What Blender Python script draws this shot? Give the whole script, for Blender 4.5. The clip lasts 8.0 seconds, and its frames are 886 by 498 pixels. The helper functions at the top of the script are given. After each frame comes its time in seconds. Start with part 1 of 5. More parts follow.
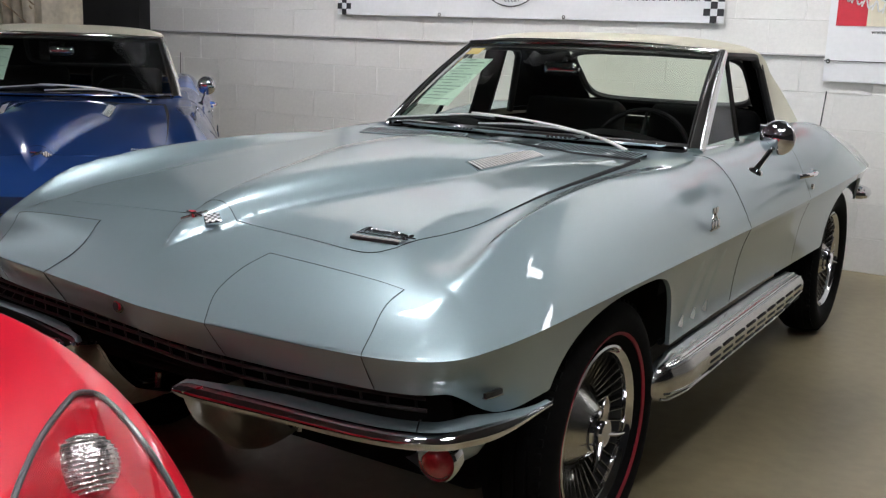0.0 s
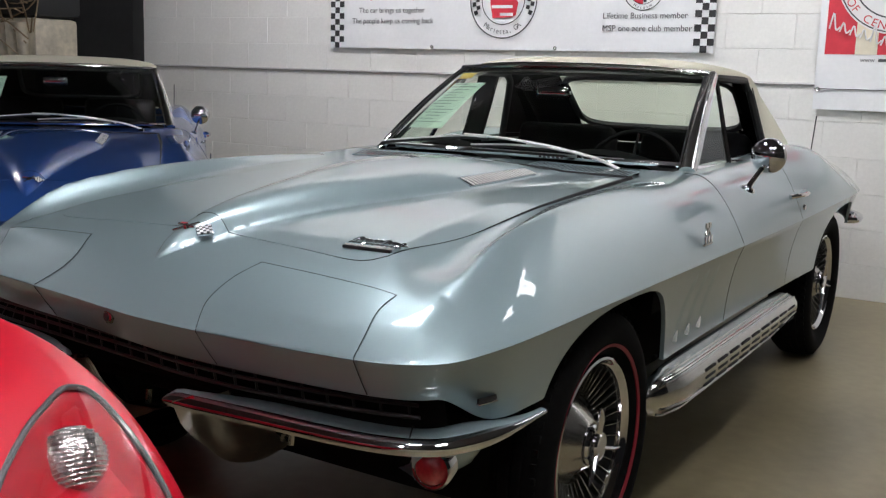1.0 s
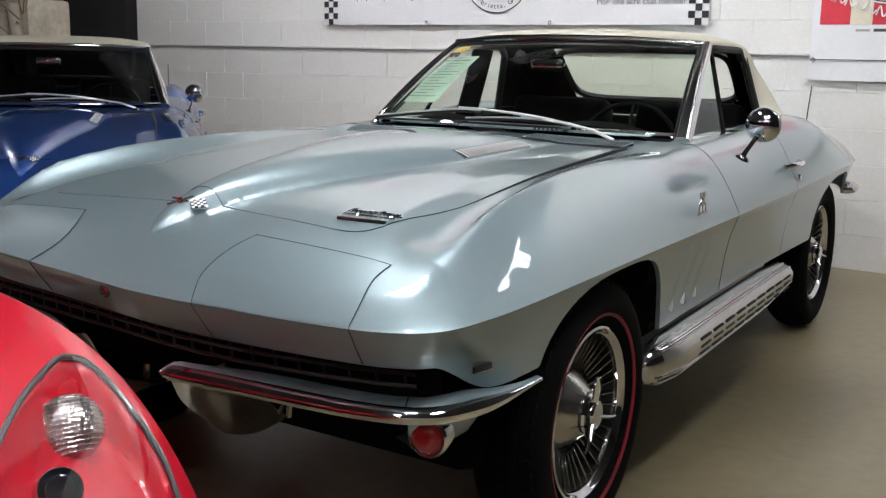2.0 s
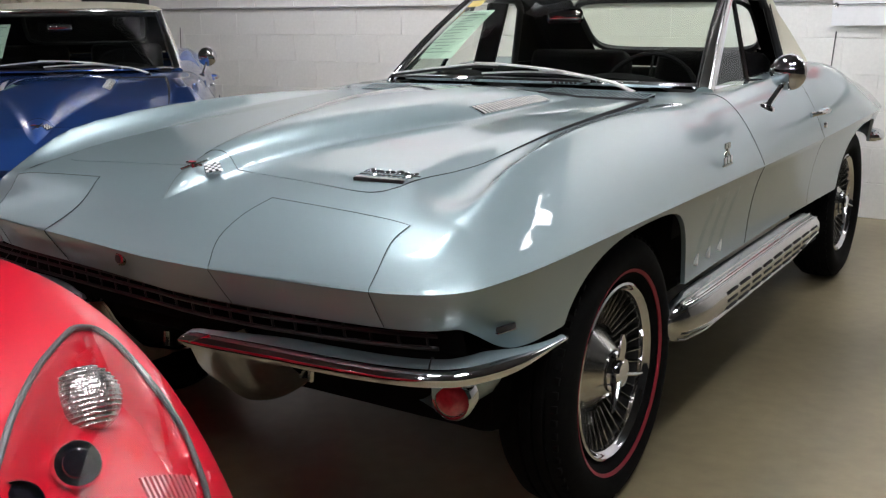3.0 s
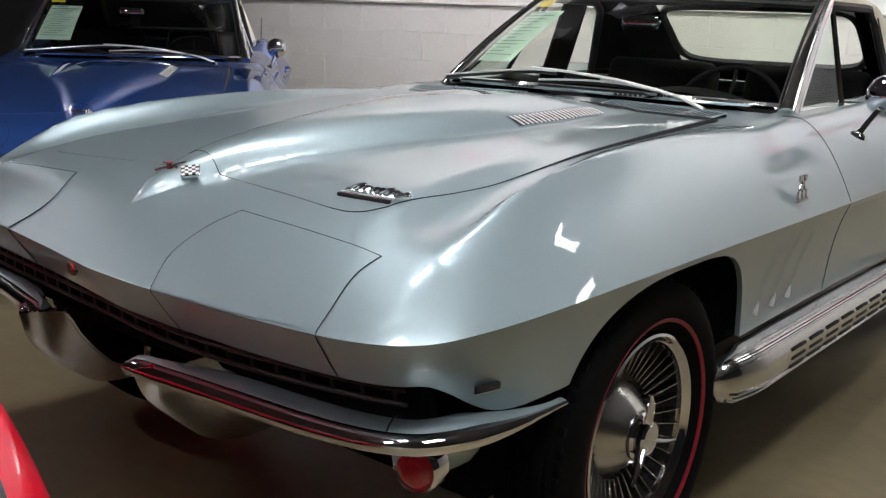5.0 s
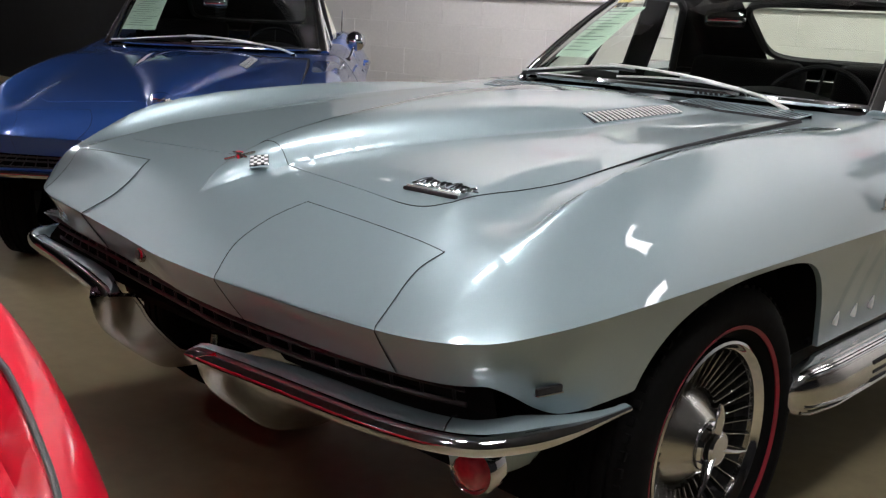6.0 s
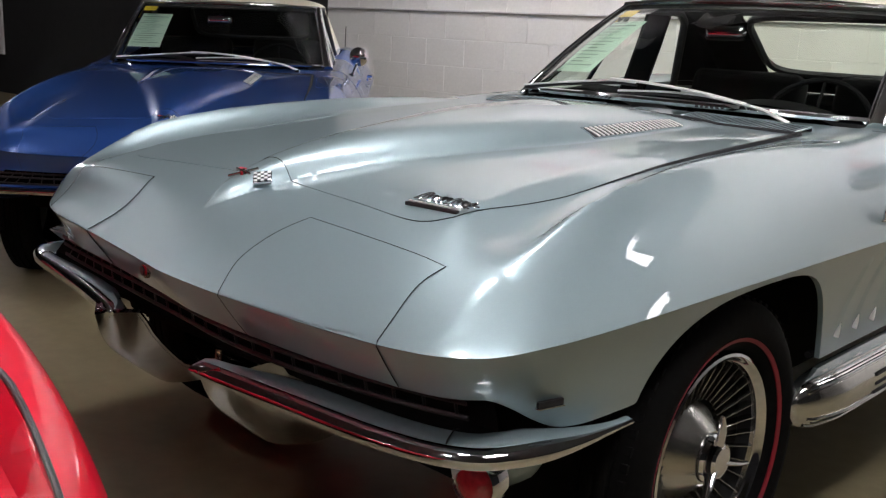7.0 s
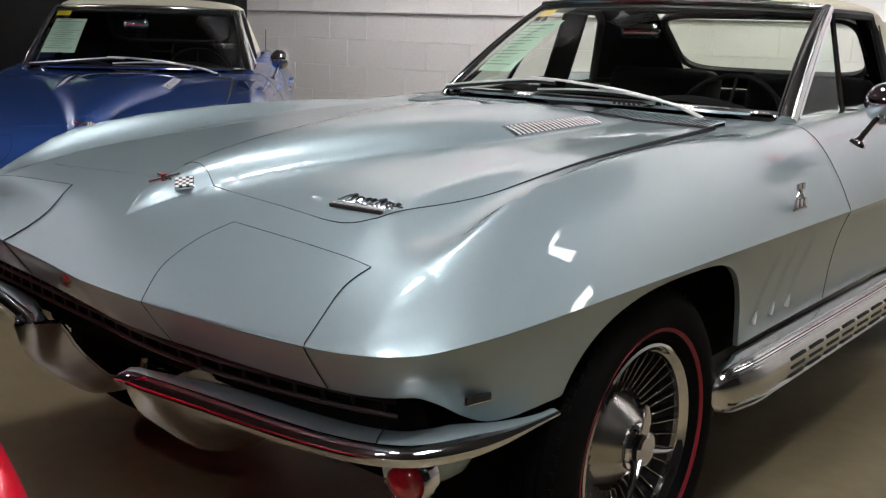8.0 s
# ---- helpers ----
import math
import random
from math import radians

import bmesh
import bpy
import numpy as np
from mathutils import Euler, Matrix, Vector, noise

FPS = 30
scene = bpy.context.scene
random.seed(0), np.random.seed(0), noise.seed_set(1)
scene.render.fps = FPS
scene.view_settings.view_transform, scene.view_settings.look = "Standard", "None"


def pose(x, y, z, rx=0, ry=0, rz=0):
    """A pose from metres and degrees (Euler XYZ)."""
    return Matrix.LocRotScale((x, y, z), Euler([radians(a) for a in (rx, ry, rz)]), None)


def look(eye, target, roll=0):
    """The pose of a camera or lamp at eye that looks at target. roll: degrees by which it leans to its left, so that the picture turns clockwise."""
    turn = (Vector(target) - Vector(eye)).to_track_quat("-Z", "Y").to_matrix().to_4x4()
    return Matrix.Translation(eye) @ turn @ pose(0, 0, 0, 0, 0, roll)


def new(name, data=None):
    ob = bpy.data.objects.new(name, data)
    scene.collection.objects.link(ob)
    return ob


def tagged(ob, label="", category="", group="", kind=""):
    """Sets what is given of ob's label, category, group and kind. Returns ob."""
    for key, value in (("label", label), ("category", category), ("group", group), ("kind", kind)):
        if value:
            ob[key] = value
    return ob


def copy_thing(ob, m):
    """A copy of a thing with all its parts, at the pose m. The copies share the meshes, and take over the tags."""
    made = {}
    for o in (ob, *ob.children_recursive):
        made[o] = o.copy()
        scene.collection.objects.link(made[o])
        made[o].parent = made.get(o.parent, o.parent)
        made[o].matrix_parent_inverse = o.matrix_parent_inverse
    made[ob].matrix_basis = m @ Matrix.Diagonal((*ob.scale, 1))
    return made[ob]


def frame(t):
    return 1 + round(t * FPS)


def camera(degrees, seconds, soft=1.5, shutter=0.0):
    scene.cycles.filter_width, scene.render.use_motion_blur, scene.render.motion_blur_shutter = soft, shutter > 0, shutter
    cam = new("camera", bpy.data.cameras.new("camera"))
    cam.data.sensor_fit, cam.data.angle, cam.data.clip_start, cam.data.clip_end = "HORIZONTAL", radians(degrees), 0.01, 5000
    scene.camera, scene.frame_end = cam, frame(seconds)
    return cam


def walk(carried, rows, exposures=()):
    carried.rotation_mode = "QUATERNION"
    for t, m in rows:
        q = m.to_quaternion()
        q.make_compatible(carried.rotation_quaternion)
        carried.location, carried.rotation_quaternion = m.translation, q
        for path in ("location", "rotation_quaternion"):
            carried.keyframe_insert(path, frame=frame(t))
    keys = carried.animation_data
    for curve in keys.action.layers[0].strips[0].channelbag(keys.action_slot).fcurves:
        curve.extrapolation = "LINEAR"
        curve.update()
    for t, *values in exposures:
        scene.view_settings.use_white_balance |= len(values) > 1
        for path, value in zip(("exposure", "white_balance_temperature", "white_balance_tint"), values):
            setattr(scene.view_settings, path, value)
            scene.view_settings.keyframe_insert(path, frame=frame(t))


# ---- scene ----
cam = camera(47.8, 8.0, soft=1.3)
PATH = [
    (0, (1.655, -2.118, 1.248), (0.614, -0.462, 0.83), 2.0),
    (0.5, (1.652, -2.118, 1.212), (0.6, -0.443, 0.917), 1.6),
    (1, (1.661, -2.121, 1.182), (0.621, -0.447, 0.843), 1.8),
    (2.3, (1.672, -2.122, 1.164), (0.638, -0.457, 0.767), 0.8),
    (2.5, (1.671, -2.116, 1.163), (0.624, -0.463, 0.748), 0.4),
    (3, (1.647, -2.086, 1.156), (0.592, -0.451, 0.696), -0.5),
    (3.5, (1.621, -2.043, 1.154), (0.629, -0.375, 0.673), 0.7),
    (4, (1.634, -1.946, 1.156), (0.629, -0.286, 0.672), 0.8),
    (4.2, (1.628, -1.884, 1.161), (0.582, -0.247, 0.687), 1.3),
    (5.5, (1.636, -1.679, 1.135), (0.345, -0.225, 0.667), 2.1),
    (6, (1.627, -1.677, 1.138), (0.294, -0.264, 0.665), 2.7),
    (6.5, (1.634, -1.68, 1.142), (0.278, -0.284, 0.682), 2.6),
    (7, (1.64, -1.682, 1.143), (0.294, -0.272, 0.696), 2.3),
    (7.5, (1.643, -1.685, 1.143), (0.338, -0.233, 0.708), 1.7),
    (8, (1.654, -1.69, 1.145), (0.415, -0.184, 0.704), 1.6),
]
walk(cam, [(t, look(eye, target, roll)) for t, eye, target, roll in PATH], exposures=((0, -0.17, 6300, 8), (1.0, -0.23, 6300, 8), (2.5, -0.02, 6300, 8), (3.5, 0.05, 6380, 9), (5.5, 0.02, 6480, 11), (8, -0.02, 6520, 11)))

# ---- light and exposure ----
scene.view_settings.exposure = 0.0
world = bpy.data.worlds.new("world")
scene.world = world
world.use_nodes = True
world.node_tree.nodes["Background"].inputs[0].default_value = (0.01, 0.01, 0.011, 1)
world.node_tree.nodes["Background"].inputs[1].default_value = 1.0
TUBE_POWER = 215.0
CEILING = 3.3

# ---- materials ----
def material(name, color, rough=0.5, metal=0.0, coat=0.0, spec=0.5, grain=0.0, grain_scale=40.0, spots=0.0, spot_scale=3.0, bump=0.0, bump_scale=60.0, coat_rough=0.03):
    """A principled material whose colour varies at two scales, with fine relief."""
    m = bpy.data.materials.new(name)
    m.use_nodes = True
    nt = m.node_tree
    b = nt.nodes["Principled BSDF"]
    b.inputs["Base Color"].default_value = (*color, 1)
    b.inputs["Roughness"].default_value = rough
    b.inputs["Metallic"].default_value = metal
    b.inputs["Specular IOR Level"].default_value = spec
    b.inputs["Coat Weight"].default_value = coat
    b.inputs["Coat Roughness"].default_value = coat_rough
    tc = nt.nodes.new("ShaderNodeTexCoord")
    if grain or spots:
        n1 = nt.nodes.new("ShaderNodeTexNoise")
        n1.inputs["Scale"].default_value = grain_scale
        n1.inputs["Detail"].default_value = 4
        n2 = nt.nodes.new("ShaderNodeTexNoise")
        n2.inputs["Scale"].default_value = spot_scale
        n2.inputs["Detail"].default_value = 5
        nt.links.new(tc.outputs["Object"], n1.inputs["Vector"])
        nt.links.new(tc.outputs["Object"], n2.inputs["Vector"])
        r1 = nt.nodes.new("ShaderNodeMapRange")
        r1.inputs["From Min"].default_value, r1.inputs["From Max"].default_value = 0.3, 0.7
        r1.inputs["To Min"].default_value, r1.inputs["To Max"].default_value = 1 - grain, 1 + grain
        r2 = nt.nodes.new("ShaderNodeMapRange")
        r2.inputs["From Min"].default_value, r2.inputs["From Max"].default_value = 0.3, 0.7
        r2.inputs["To Min"].default_value, r2.inputs["To Max"].default_value = 1 - spots, 1 + spots
        nt.links.new(n1.outputs["Fac"], r1.inputs["Value"])
        nt.links.new(n2.outputs["Fac"], r2.inputs["Value"])
        mul = nt.nodes.new("ShaderNodeMath")
        mul.operation = "MULTIPLY"
        nt.links.new(r1.outputs[0], mul.inputs[0])
        nt.links.new(r2.outputs[0], mul.inputs[1])
        sc = nt.nodes.new("ShaderNodeVectorMath")
        sc.operation = "SCALE"
        sc.inputs[0].default_value = color
        nt.links.new(mul.outputs[0], sc.inputs["Scale"])
        nt.links.new(sc.outputs[0], b.inputs["Base Color"])
    if bump:
        n3 = nt.nodes.new("ShaderNodeTexNoise")
        n3.inputs["Scale"].default_value = bump_scale
        n3.inputs["Detail"].default_value = 3
        nt.links.new(tc.outputs["Object"], n3.inputs["Vector"])
        bp = nt.nodes.new("ShaderNodeBump")
        bp.inputs["Strength"].default_value = bump
        bp.inputs["Distance"].default_value = 0.002
        nt.links.new(n3.outputs["Fac"], bp.inputs["Height"])
        nt.links.new(bp.outputs[0], b.inputs["Normal"])
    return m


def glass(name, tint, gloss_rough=0.0, gloss=0.04):
    """A thin pane: clear with a tint, and a Fresnel gloss."""
    m = bpy.data.materials.new(name)
    m.use_nodes = True
    nt = m.node_tree
    nt.nodes.remove(nt.nodes["Principled BSDF"])
    tr = nt.nodes.new("ShaderNodeBsdfTransparent")
    tr.inputs[0].default_value = (*tint, 1)
    gl = nt.nodes.new("ShaderNodeBsdfGlossy")
    gl.inputs["Roughness"].default_value = gloss_rough
    lw = nt.nodes.new("ShaderNodeLayerWeight")
    lw.inputs["Blend"].default_value = 0.5
    po = nt.nodes.new("ShaderNodeMath")
    po.operation = "POWER"
    po.inputs[1].default_value = 5.0
    nt.links.new(lw.outputs["Facing"], po.inputs[0])
    fr = nt.nodes.new("ShaderNodeMath")
    fr.operation = "MULTIPLY_ADD"
    fr.inputs[1].default_value = 0.9
    fr.inputs[2].default_value = gloss
    nt.links.new(po.outputs[0], fr.inputs[0])
    mx = nt.nodes.new("ShaderNodeMixShader")
    nt.links.new(fr.outputs[0], mx.inputs[0])
    nt.links.new(tr.outputs[0], mx.inputs[1])
    nt.links.new(gl.outputs[0], mx.inputs[2])
    nt.links.new(mx.outputs[0], nt.nodes["Material Output"].inputs[0])
    return m


def glow(name, color, power):
    m = bpy.data.materials.new(name)
    m.use_nodes = True
    nt = m.node_tree
    nt.nodes.remove(nt.nodes["Principled BSDF"])
    e = nt.nodes.new("ShaderNodeEmission")
    e.inputs[0].default_value = (*color, 1)
    e.inputs[1].default_value = power
    nt.links.new(e.outputs[0], nt.nodes["Material Output"].inputs[0])
    return m


SILVER = material("silver_blue_paint", (0.270, 0.350, 0.372), rough=0.41, metal=0.50, coat=1.0, grain=0.05, grain_scale=900, spots=0.02, spot_scale=2, coat_rough=0.02)
BLUE = material("blue_paint", (0.020, 0.080, 0.32), rough=0.42, metal=0.55, coat=1.0, grain=0.06, grain_scale=900, bump=0.03, bump_scale=1500)
RED = material("red_paint", (0.64, 0.004, 0.026), rough=0.35, metal=0.0, spec=0.25, coat=0.6, grain=0.02, grain_scale=300, spots=0.02)
CHROME = material("chrome", (0.66, 0.66, 0.69), rough=0.06, metal=1.0, spots=0.03, spot_scale=6, bump=0.01, bump_scale=30)
BRUSHED = material("brushed_metal", (0.46, 0.45, 0.42), rough=0.26, metal=1.0, grain=0.04, grain_scale=90)
ALUMINIUM = material("polished_aluminium", (0.58, 0.58, 0.57), rough=0.16, metal=1.0, grain=0.06, grain_scale=90, spots=0.05)
BLACK = material("black_plastic", (0.012, 0.012, 0.013), rough=0.5, grain=0.2, grain_scale=120, bump=0.1)
# near-black that carries the shade below the cars and inside recesses
VOID = material("underbody_shade_black", (0.004, 0.004, 0.004), rough=1.0, spec=0.1, grain=0.3, grain_scale=20)
# near-black standing for the shade in shut gaps, slots and vent beds
SEAM = material("seam_shade", (0.01, 0.01, 0.012), rough=0.9)
RUBBER = material("tyre_rubber", (0.0045, 0.0045, 0.0045), rough=0.85, spec=0.08, grain=0.2, grain_scale=60, spots=0.15, spot_scale=8, bump=0.15, bump_scale=150)
REDLINE = material("red_sidewall_line", (0.24, 0.009, 0.022), rough=0.5, grain=0.1)
CREAM = material("cream_vinyl", (0.74, 0.70, 0.56), rough=0.62, grain=0.04, grain_scale=500, spots=0.04, spot_scale=5, bump=0.2, bump_scale=700)
LEATHER = material("black_leather", (0.004, 0.004, 0.0045), rough=0.75, spec=0.12, grain=0.2, grain_scale=90, bump=0.2, bump_scale=250)
LAMP_RED = material("red_lamp_lens", (0.30, 0.012, 0.02), rough=0.14, coat=1.0, grain=0.15, grain_scale=120, bump=0.2, bump_scale=300)
LAMP_PINK = material("pink_reflector", (0.50, 0.09, 0.11), rough=0.25, coat=0.6, grain=0.1)
LAMP_CLEAR = material("ribbed_clear_lens", (0.52, 0.49, 0.48), rough=0.16, metal=0.75, coat=0.6, grain=0.35, grain_scale=70, bump=0.9, bump_scale=140)
BLACK_GLASS = material("black_projector_glass", (0.006, 0.006, 0.01), rough=0.06, coat=1.0)
SATIN = material("satin_bright_metal", (0.84, 0.84, 0.81), rough=0.30, metal=0.45, grain=0.05, grain_scale=120)
TRIM_GREY = material("grey_rubber_trim", (0.06, 0.06, 0.065), rough=0.35, coat=0.4, grain=0.1)
PAPER = material("green_tinted_paper", (0.55, 0.72, 0.60), rough=0.8, grain=0.04, grain_scale=80)
INK = material("faded_printed_ink", (0.26, 0.35, 0.30), rough=0.8)
YELLOW = material("yellow_label", (0.70, 0.50, 0.03), rough=0.6, grain=0.05)
WHITE_ENAMEL = material("white_enamel", (0.75, 0.75, 0.75), rough=0.4)
PANE = glass("windscreen_glass", (0.86, 0.92, 0.84))
SIDE_PANE = glass("side_glass", (0.80, 0.88, 0.82), 0.0, 0.02)
LENS_PANE = glass("headlight_cover", (0.97, 0.94, 0.94), 0.03, 0.07)
VINYL_PANE = glass("rear_vinyl_window", (0.92, 0.94, 0.87), 0.05)
# the blue car's cabin shade is put into the colour of these panes
DIM_REAR_PANE = glass("darkened_rear_vinyl_window", (0.16, 0.16, 0.15), 0.08)
DIM_SCREEN_PANE = glass("darkened_windscreen_glass", (0.68, 0.74, 0.70), 0.0, 0.03)

BLOCK = material("painted_block", (0.78, 0.765, 0.735), rough=0.55, grain=0.03, grain_scale=60, spots=0.035, spot_scale=2.2, bump=0.5, bump_scale=130)
MORTAR = material("painted_mortar", (0.78, 0.765, 0.735), rough=0.75, grain=0.05, grain_scale=80, bump=0.4)
FLOOR = material("sealed_concrete", (0.225, 0.188, 0.112), rough=0.36, grain=0.09, grain_scale=18, spots=0.16, spot_scale=1.1, bump=0.05, bump_scale=30)
CEIL = material("ceiling_tile", (0.09, 0.09, 0.09), rough=0.9, grain=0.08, grain_scale=60, bump=0.3)
DRYWALL = material("plain_wall", (0.022, 0.022, 0.023), rough=0.8, grain=0.03, spots=0.04, bump=0.1)
DARK_WALL = material("black_drape", (0.006, 0.0055, 0.006), rough=0.9, grain=0.25, grain_scale=12)
BANNER = material("white_banner_vinyl", (0.80, 0.80, 0.81), rough=0.45, grain=0.02, spots=0.03, spot_scale=3, bump=0.25, bump_scale=6)
BANNER_RED = material("red_banner_print", (0.55, 0.03, 0.05), rough=0.45, grain=0.04)
BANNER_BLACK = material("black_banner_print", (0.02, 0.02, 0.022), rough=0.45)
BANNER_GREY = material("grey_banner_print", (0.06, 0.06, 0.065), rough=0.5)
BANNER_CREAM = material("cream_banner_print", (0.72, 0.66, 0.52), rough=0.5, grain=0.04)
STEEL_GREY = material("grey_painted_steel", (0.45, 0.44, 0.43), rough=0.5, grain=0.05)
IVORY = material("aged_ivory_casting", (0.55, 0.49, 0.38), rough=0.6, grain=0.15, grain_scale=20, spots=0.2, spot_scale=6, bump=0.4)
WIRE = material("tan_wire", (0.28, 0.20, 0.11), rough=0.5, grain=0.2)
TUBE = glow("fluorescent_tube", (0.99, 0.965, 0.985), TUBE_POWER)
DIFFUSER = glow("lit_diffuser", (0.99, 0.97, 0.985), 15.0)
BRIGHT_DIFFUSER = glow("bright_diffuser", (0.99, 0.97, 0.985), 55.0)

# ---- mesh tools ----
def smooth(a, b, x):
    t = np.clip((x - a) / (b - a), 0, 1)
    return t * t * (3 - 2 * t)


def curve(*knots):
    """A smooth function through a few (x, y) knots, level outside them, without overshoot."""
    k = np.array(knots, float)
    xs, ys = k[:, 0], k[:, 1]
    h = np.diff(xs)
    d = np.diff(ys) / h
    m = np.zeros(len(xs))
    for i in range(1, len(xs) - 1):
        if d[i - 1] * d[i] > 0:
            w1, w2 = 2 * h[i] + h[i - 1], h[i] + 2 * h[i - 1]
            m[i] = (w1 + w2) / (w1 / d[i - 1] + w2 / d[i])
    m[0], m[-1] = d[0], d[-1]

    def f(x):
        x = np.clip(np.asarray(x, float), xs[0], xs[-1])
        i = np.clip(np.searchsorted(xs, x) - 1, 0, len(h) - 1)
        t = (x - xs[i]) / h[i]
        return (ys[i] * (1 + 2 * t) * (1 - t) ** 2 + m[i] * h[i] * t * (1 - t) ** 2
                + ys[i + 1] * t * t * (3 - 2 * t) + m[i + 1] * h[i] * t * t * (t - 1))
    return f


def spline(points, n):
    """n points along a smooth line through a few points."""
    p = np.array(points, float)
    q = np.vstack([2 * p[0] - p[1], p, 2 * p[-1] - p[-2]])
    out = []
    for s in np.linspace(0, len(p) - 1 - 1e-9, n):
        i = int(s)
        t = s - i
        a, b, c, d = q[i], q[i + 1], q[i + 2], q[i + 3]
        out.append(0.5 * (2 * b + (c - a) * t + (2 * a - 5 * b + 4 * c - d) * t * t + (3 * b - a - 3 * c + d) * t ** 3))
    return np.array(out)


def mesh_data(name, verts, faces, mat, flat=False):
    me = bpy.data.meshes.new(name)
    me.from_pydata([tuple(map(float, v)) for v in verts], [], faces)
    bm = bmesh.new()
    bm.from_mesh(me)
    bmesh.ops.remove_doubles(bm, verts=bm.verts, dist=1e-5)
    bmesh.ops.recalc_face_normals(bm, faces=bm.faces)
    bm.to_mesh(me)
    bm.free()
    if not flat:
        me.shade_smooth()
        me.set_sharp_from_angle(angle=radians(38))
    for m in (mat if isinstance(mat, (list, tuple)) else [mat]):
        me.materials.append(m)
    return me


def piece(name, vf, mat, parent=None, label="", flat=False):
    """One mesh object under a thing or a part."""
    ob = new(name, mesh_data(name, vf[0], vf[1], mat, flat))
    ob.parent = parent
    return tagged(ob, label)


def joined(*vfs):
    v, f = [], []
    for a, b in vfs:
        f += [tuple(i + len(v) for i in q) for q in b]
        v += [tuple(p) for p in a]
    return v, f


def mirrored(vf):
    return [(-p[0], p[1], p[2]) for p in vf[0]], [tuple(reversed(q)) for q in vf[1]]


def moved(vf, m):
    return [tuple(m @ Vector(p)) for p in vf[0]], vf[1]


def sheet(P, closed=False):
    """Quads over a grid of points."""
    P = np.asarray(P, float)
    n, m = P.shape[:2]
    f = []
    for i in range(n - 1):
        for j in range(m if closed else m - 1):
            k = (j + 1) % m
            f.append((i * m + j, i * m + k, (i + 1) * m + k, (i + 1) * m + j))
    return P.reshape(-1, 3), f


def shell(P, depth):
    """A grid of points with a rim turned down by the vector depth."""
    P = np.asarray(P, float)
    v, f = sheet(P)
    n, m = P.shape[:2]
    rim = [i for i in range(m)] + [i * m + m - 1 for i in range(1, n)] + [(n - 1) * m + i for i in range(m - 2, -1, -1)] + [i * m for i in range(n - 2, 0, -1)]
    v = list(map(tuple, v))
    k = len(v)
    d = np.asarray(depth, float)
    v += [tuple(np.array(v[i]) + d) for i in rim]
    r = len(rim)
    f += [(rim[i], rim[(i + 1) % r], k + (i + 1) % r, k + i) for i in range(r)]
    return v, f


def tube(points, r, n=8, closed=False, flatten=1.0, caps=True):
    """A round bar along a line; r may be a list."""
    p = np.array(points, float)
    rr = np.full(len(p), r) if np.isscalar(r) else np.asarray(r, float)
    rows = []
    up = np.array([0, 0, 1.0])
    for i in range(len(p)):
        a, b = (p[i - 1], p[(i + 1) % len(p)]) if closed else (p[max(i - 1, 0)], p[min(i + 1, len(p) - 1)])
        t = (b - a) / (np.linalg.norm(b - a) + 1e-12)
        s = np.cross(t, up)
        if np.linalg.norm(s) < 1e-3:
            s = np.cross(t, (1.0, 0, 0))
        s /= np.linalg.norm(s)
        u = np.cross(s, t)
        rows.append([p[i] + rr[i] * (math.cos(w) * s + flatten * math.sin(w) * u) for w in np.linspace(0, 2 * math.pi, n, endpoint=False)])
    if closed:
        rows.append(rows[0])
    v, f = sheet(rows, closed=True)
    if caps and not closed:
        f = f + [tuple(range(n - 1, -1, -1)), tuple(range((len(p) - 1) * n, len(p) * n))]
    return v, f


def lathe(profile, n=40, axis="x"):
    """Turns (radius, height) pairs round an axis."""
    rows = []
    for r, h in profile:
        ring = []
        for w in np.linspace(0, 2 * math.pi, n, endpoint=False):
            c, s = r * math.cos(w), r * math.sin(w)
            ring.append({"x": (h, c, s), "y": (c, h, s), "z": (c, s, h)}[axis])
        rows.append(ring)
    return sheet(rows, closed=True)


def block(cx, cy, cz, sx, sy, sz, bevel=0.0, segments=2):
    """A box with rounded edges."""
    bm = bmesh.new()
    bmesh.ops.create_cube(bm, size=1)
    bmesh.ops.scale(bm, vec=(sx, sy, sz), verts=bm.verts)
    if bevel:
        bmesh.ops.bevel(bm, geom=bm.edges[:], offset=bevel, segments=segments, affect="EDGES", profile=0.6)
    bmesh.ops.translate(bm, vec=(cx, cy, cz), verts=bm.verts)
    bm.verts.index_update()
    out = [tuple(v.co) for v in bm.verts], [tuple(v.index for v in f.verts) for f in bm.faces]
    bm.free()
    return out


def coons(bottom, right, top, left, n, m):
    """A grid between four border lines: bottom and top run alike, left and right run from bottom to top."""
    b, t, l, r = (spline(c, k) if len(c) > 2 else np.linspace(c[0], c[1], k) for c, k in ((bottom, m), (top, m), (left, n), (right, n)))
    u, v = np.linspace(0, 1, m)[None, :, None], np.linspace(0, 1, n)[:, None, None]
    return ((1 - v) * b[None] + v * t[None] + (1 - u) * l[:, None] + u * r[:, None]
            - (1 - u) * (1 - v) * b[0] - u * (1 - v) * b[-1] - (1 - u) * v * t[0] - u * v * t[-1])

# ---- room ----
WALL_Y = 3.9
EAST, WEST, SOUTH = 7.0, -12.5, -9.0


def slab(name, x0, x1, y0, y1, z0, z1, mat, label):
    return tagged(piece(name, block((x0 + x1) / 2, (y0 + y1) / 2, (z0 + z1) / 2, x1 - x0, y1 - y0, z1 - z0), mat, None, label, flat=True), kind="structure")


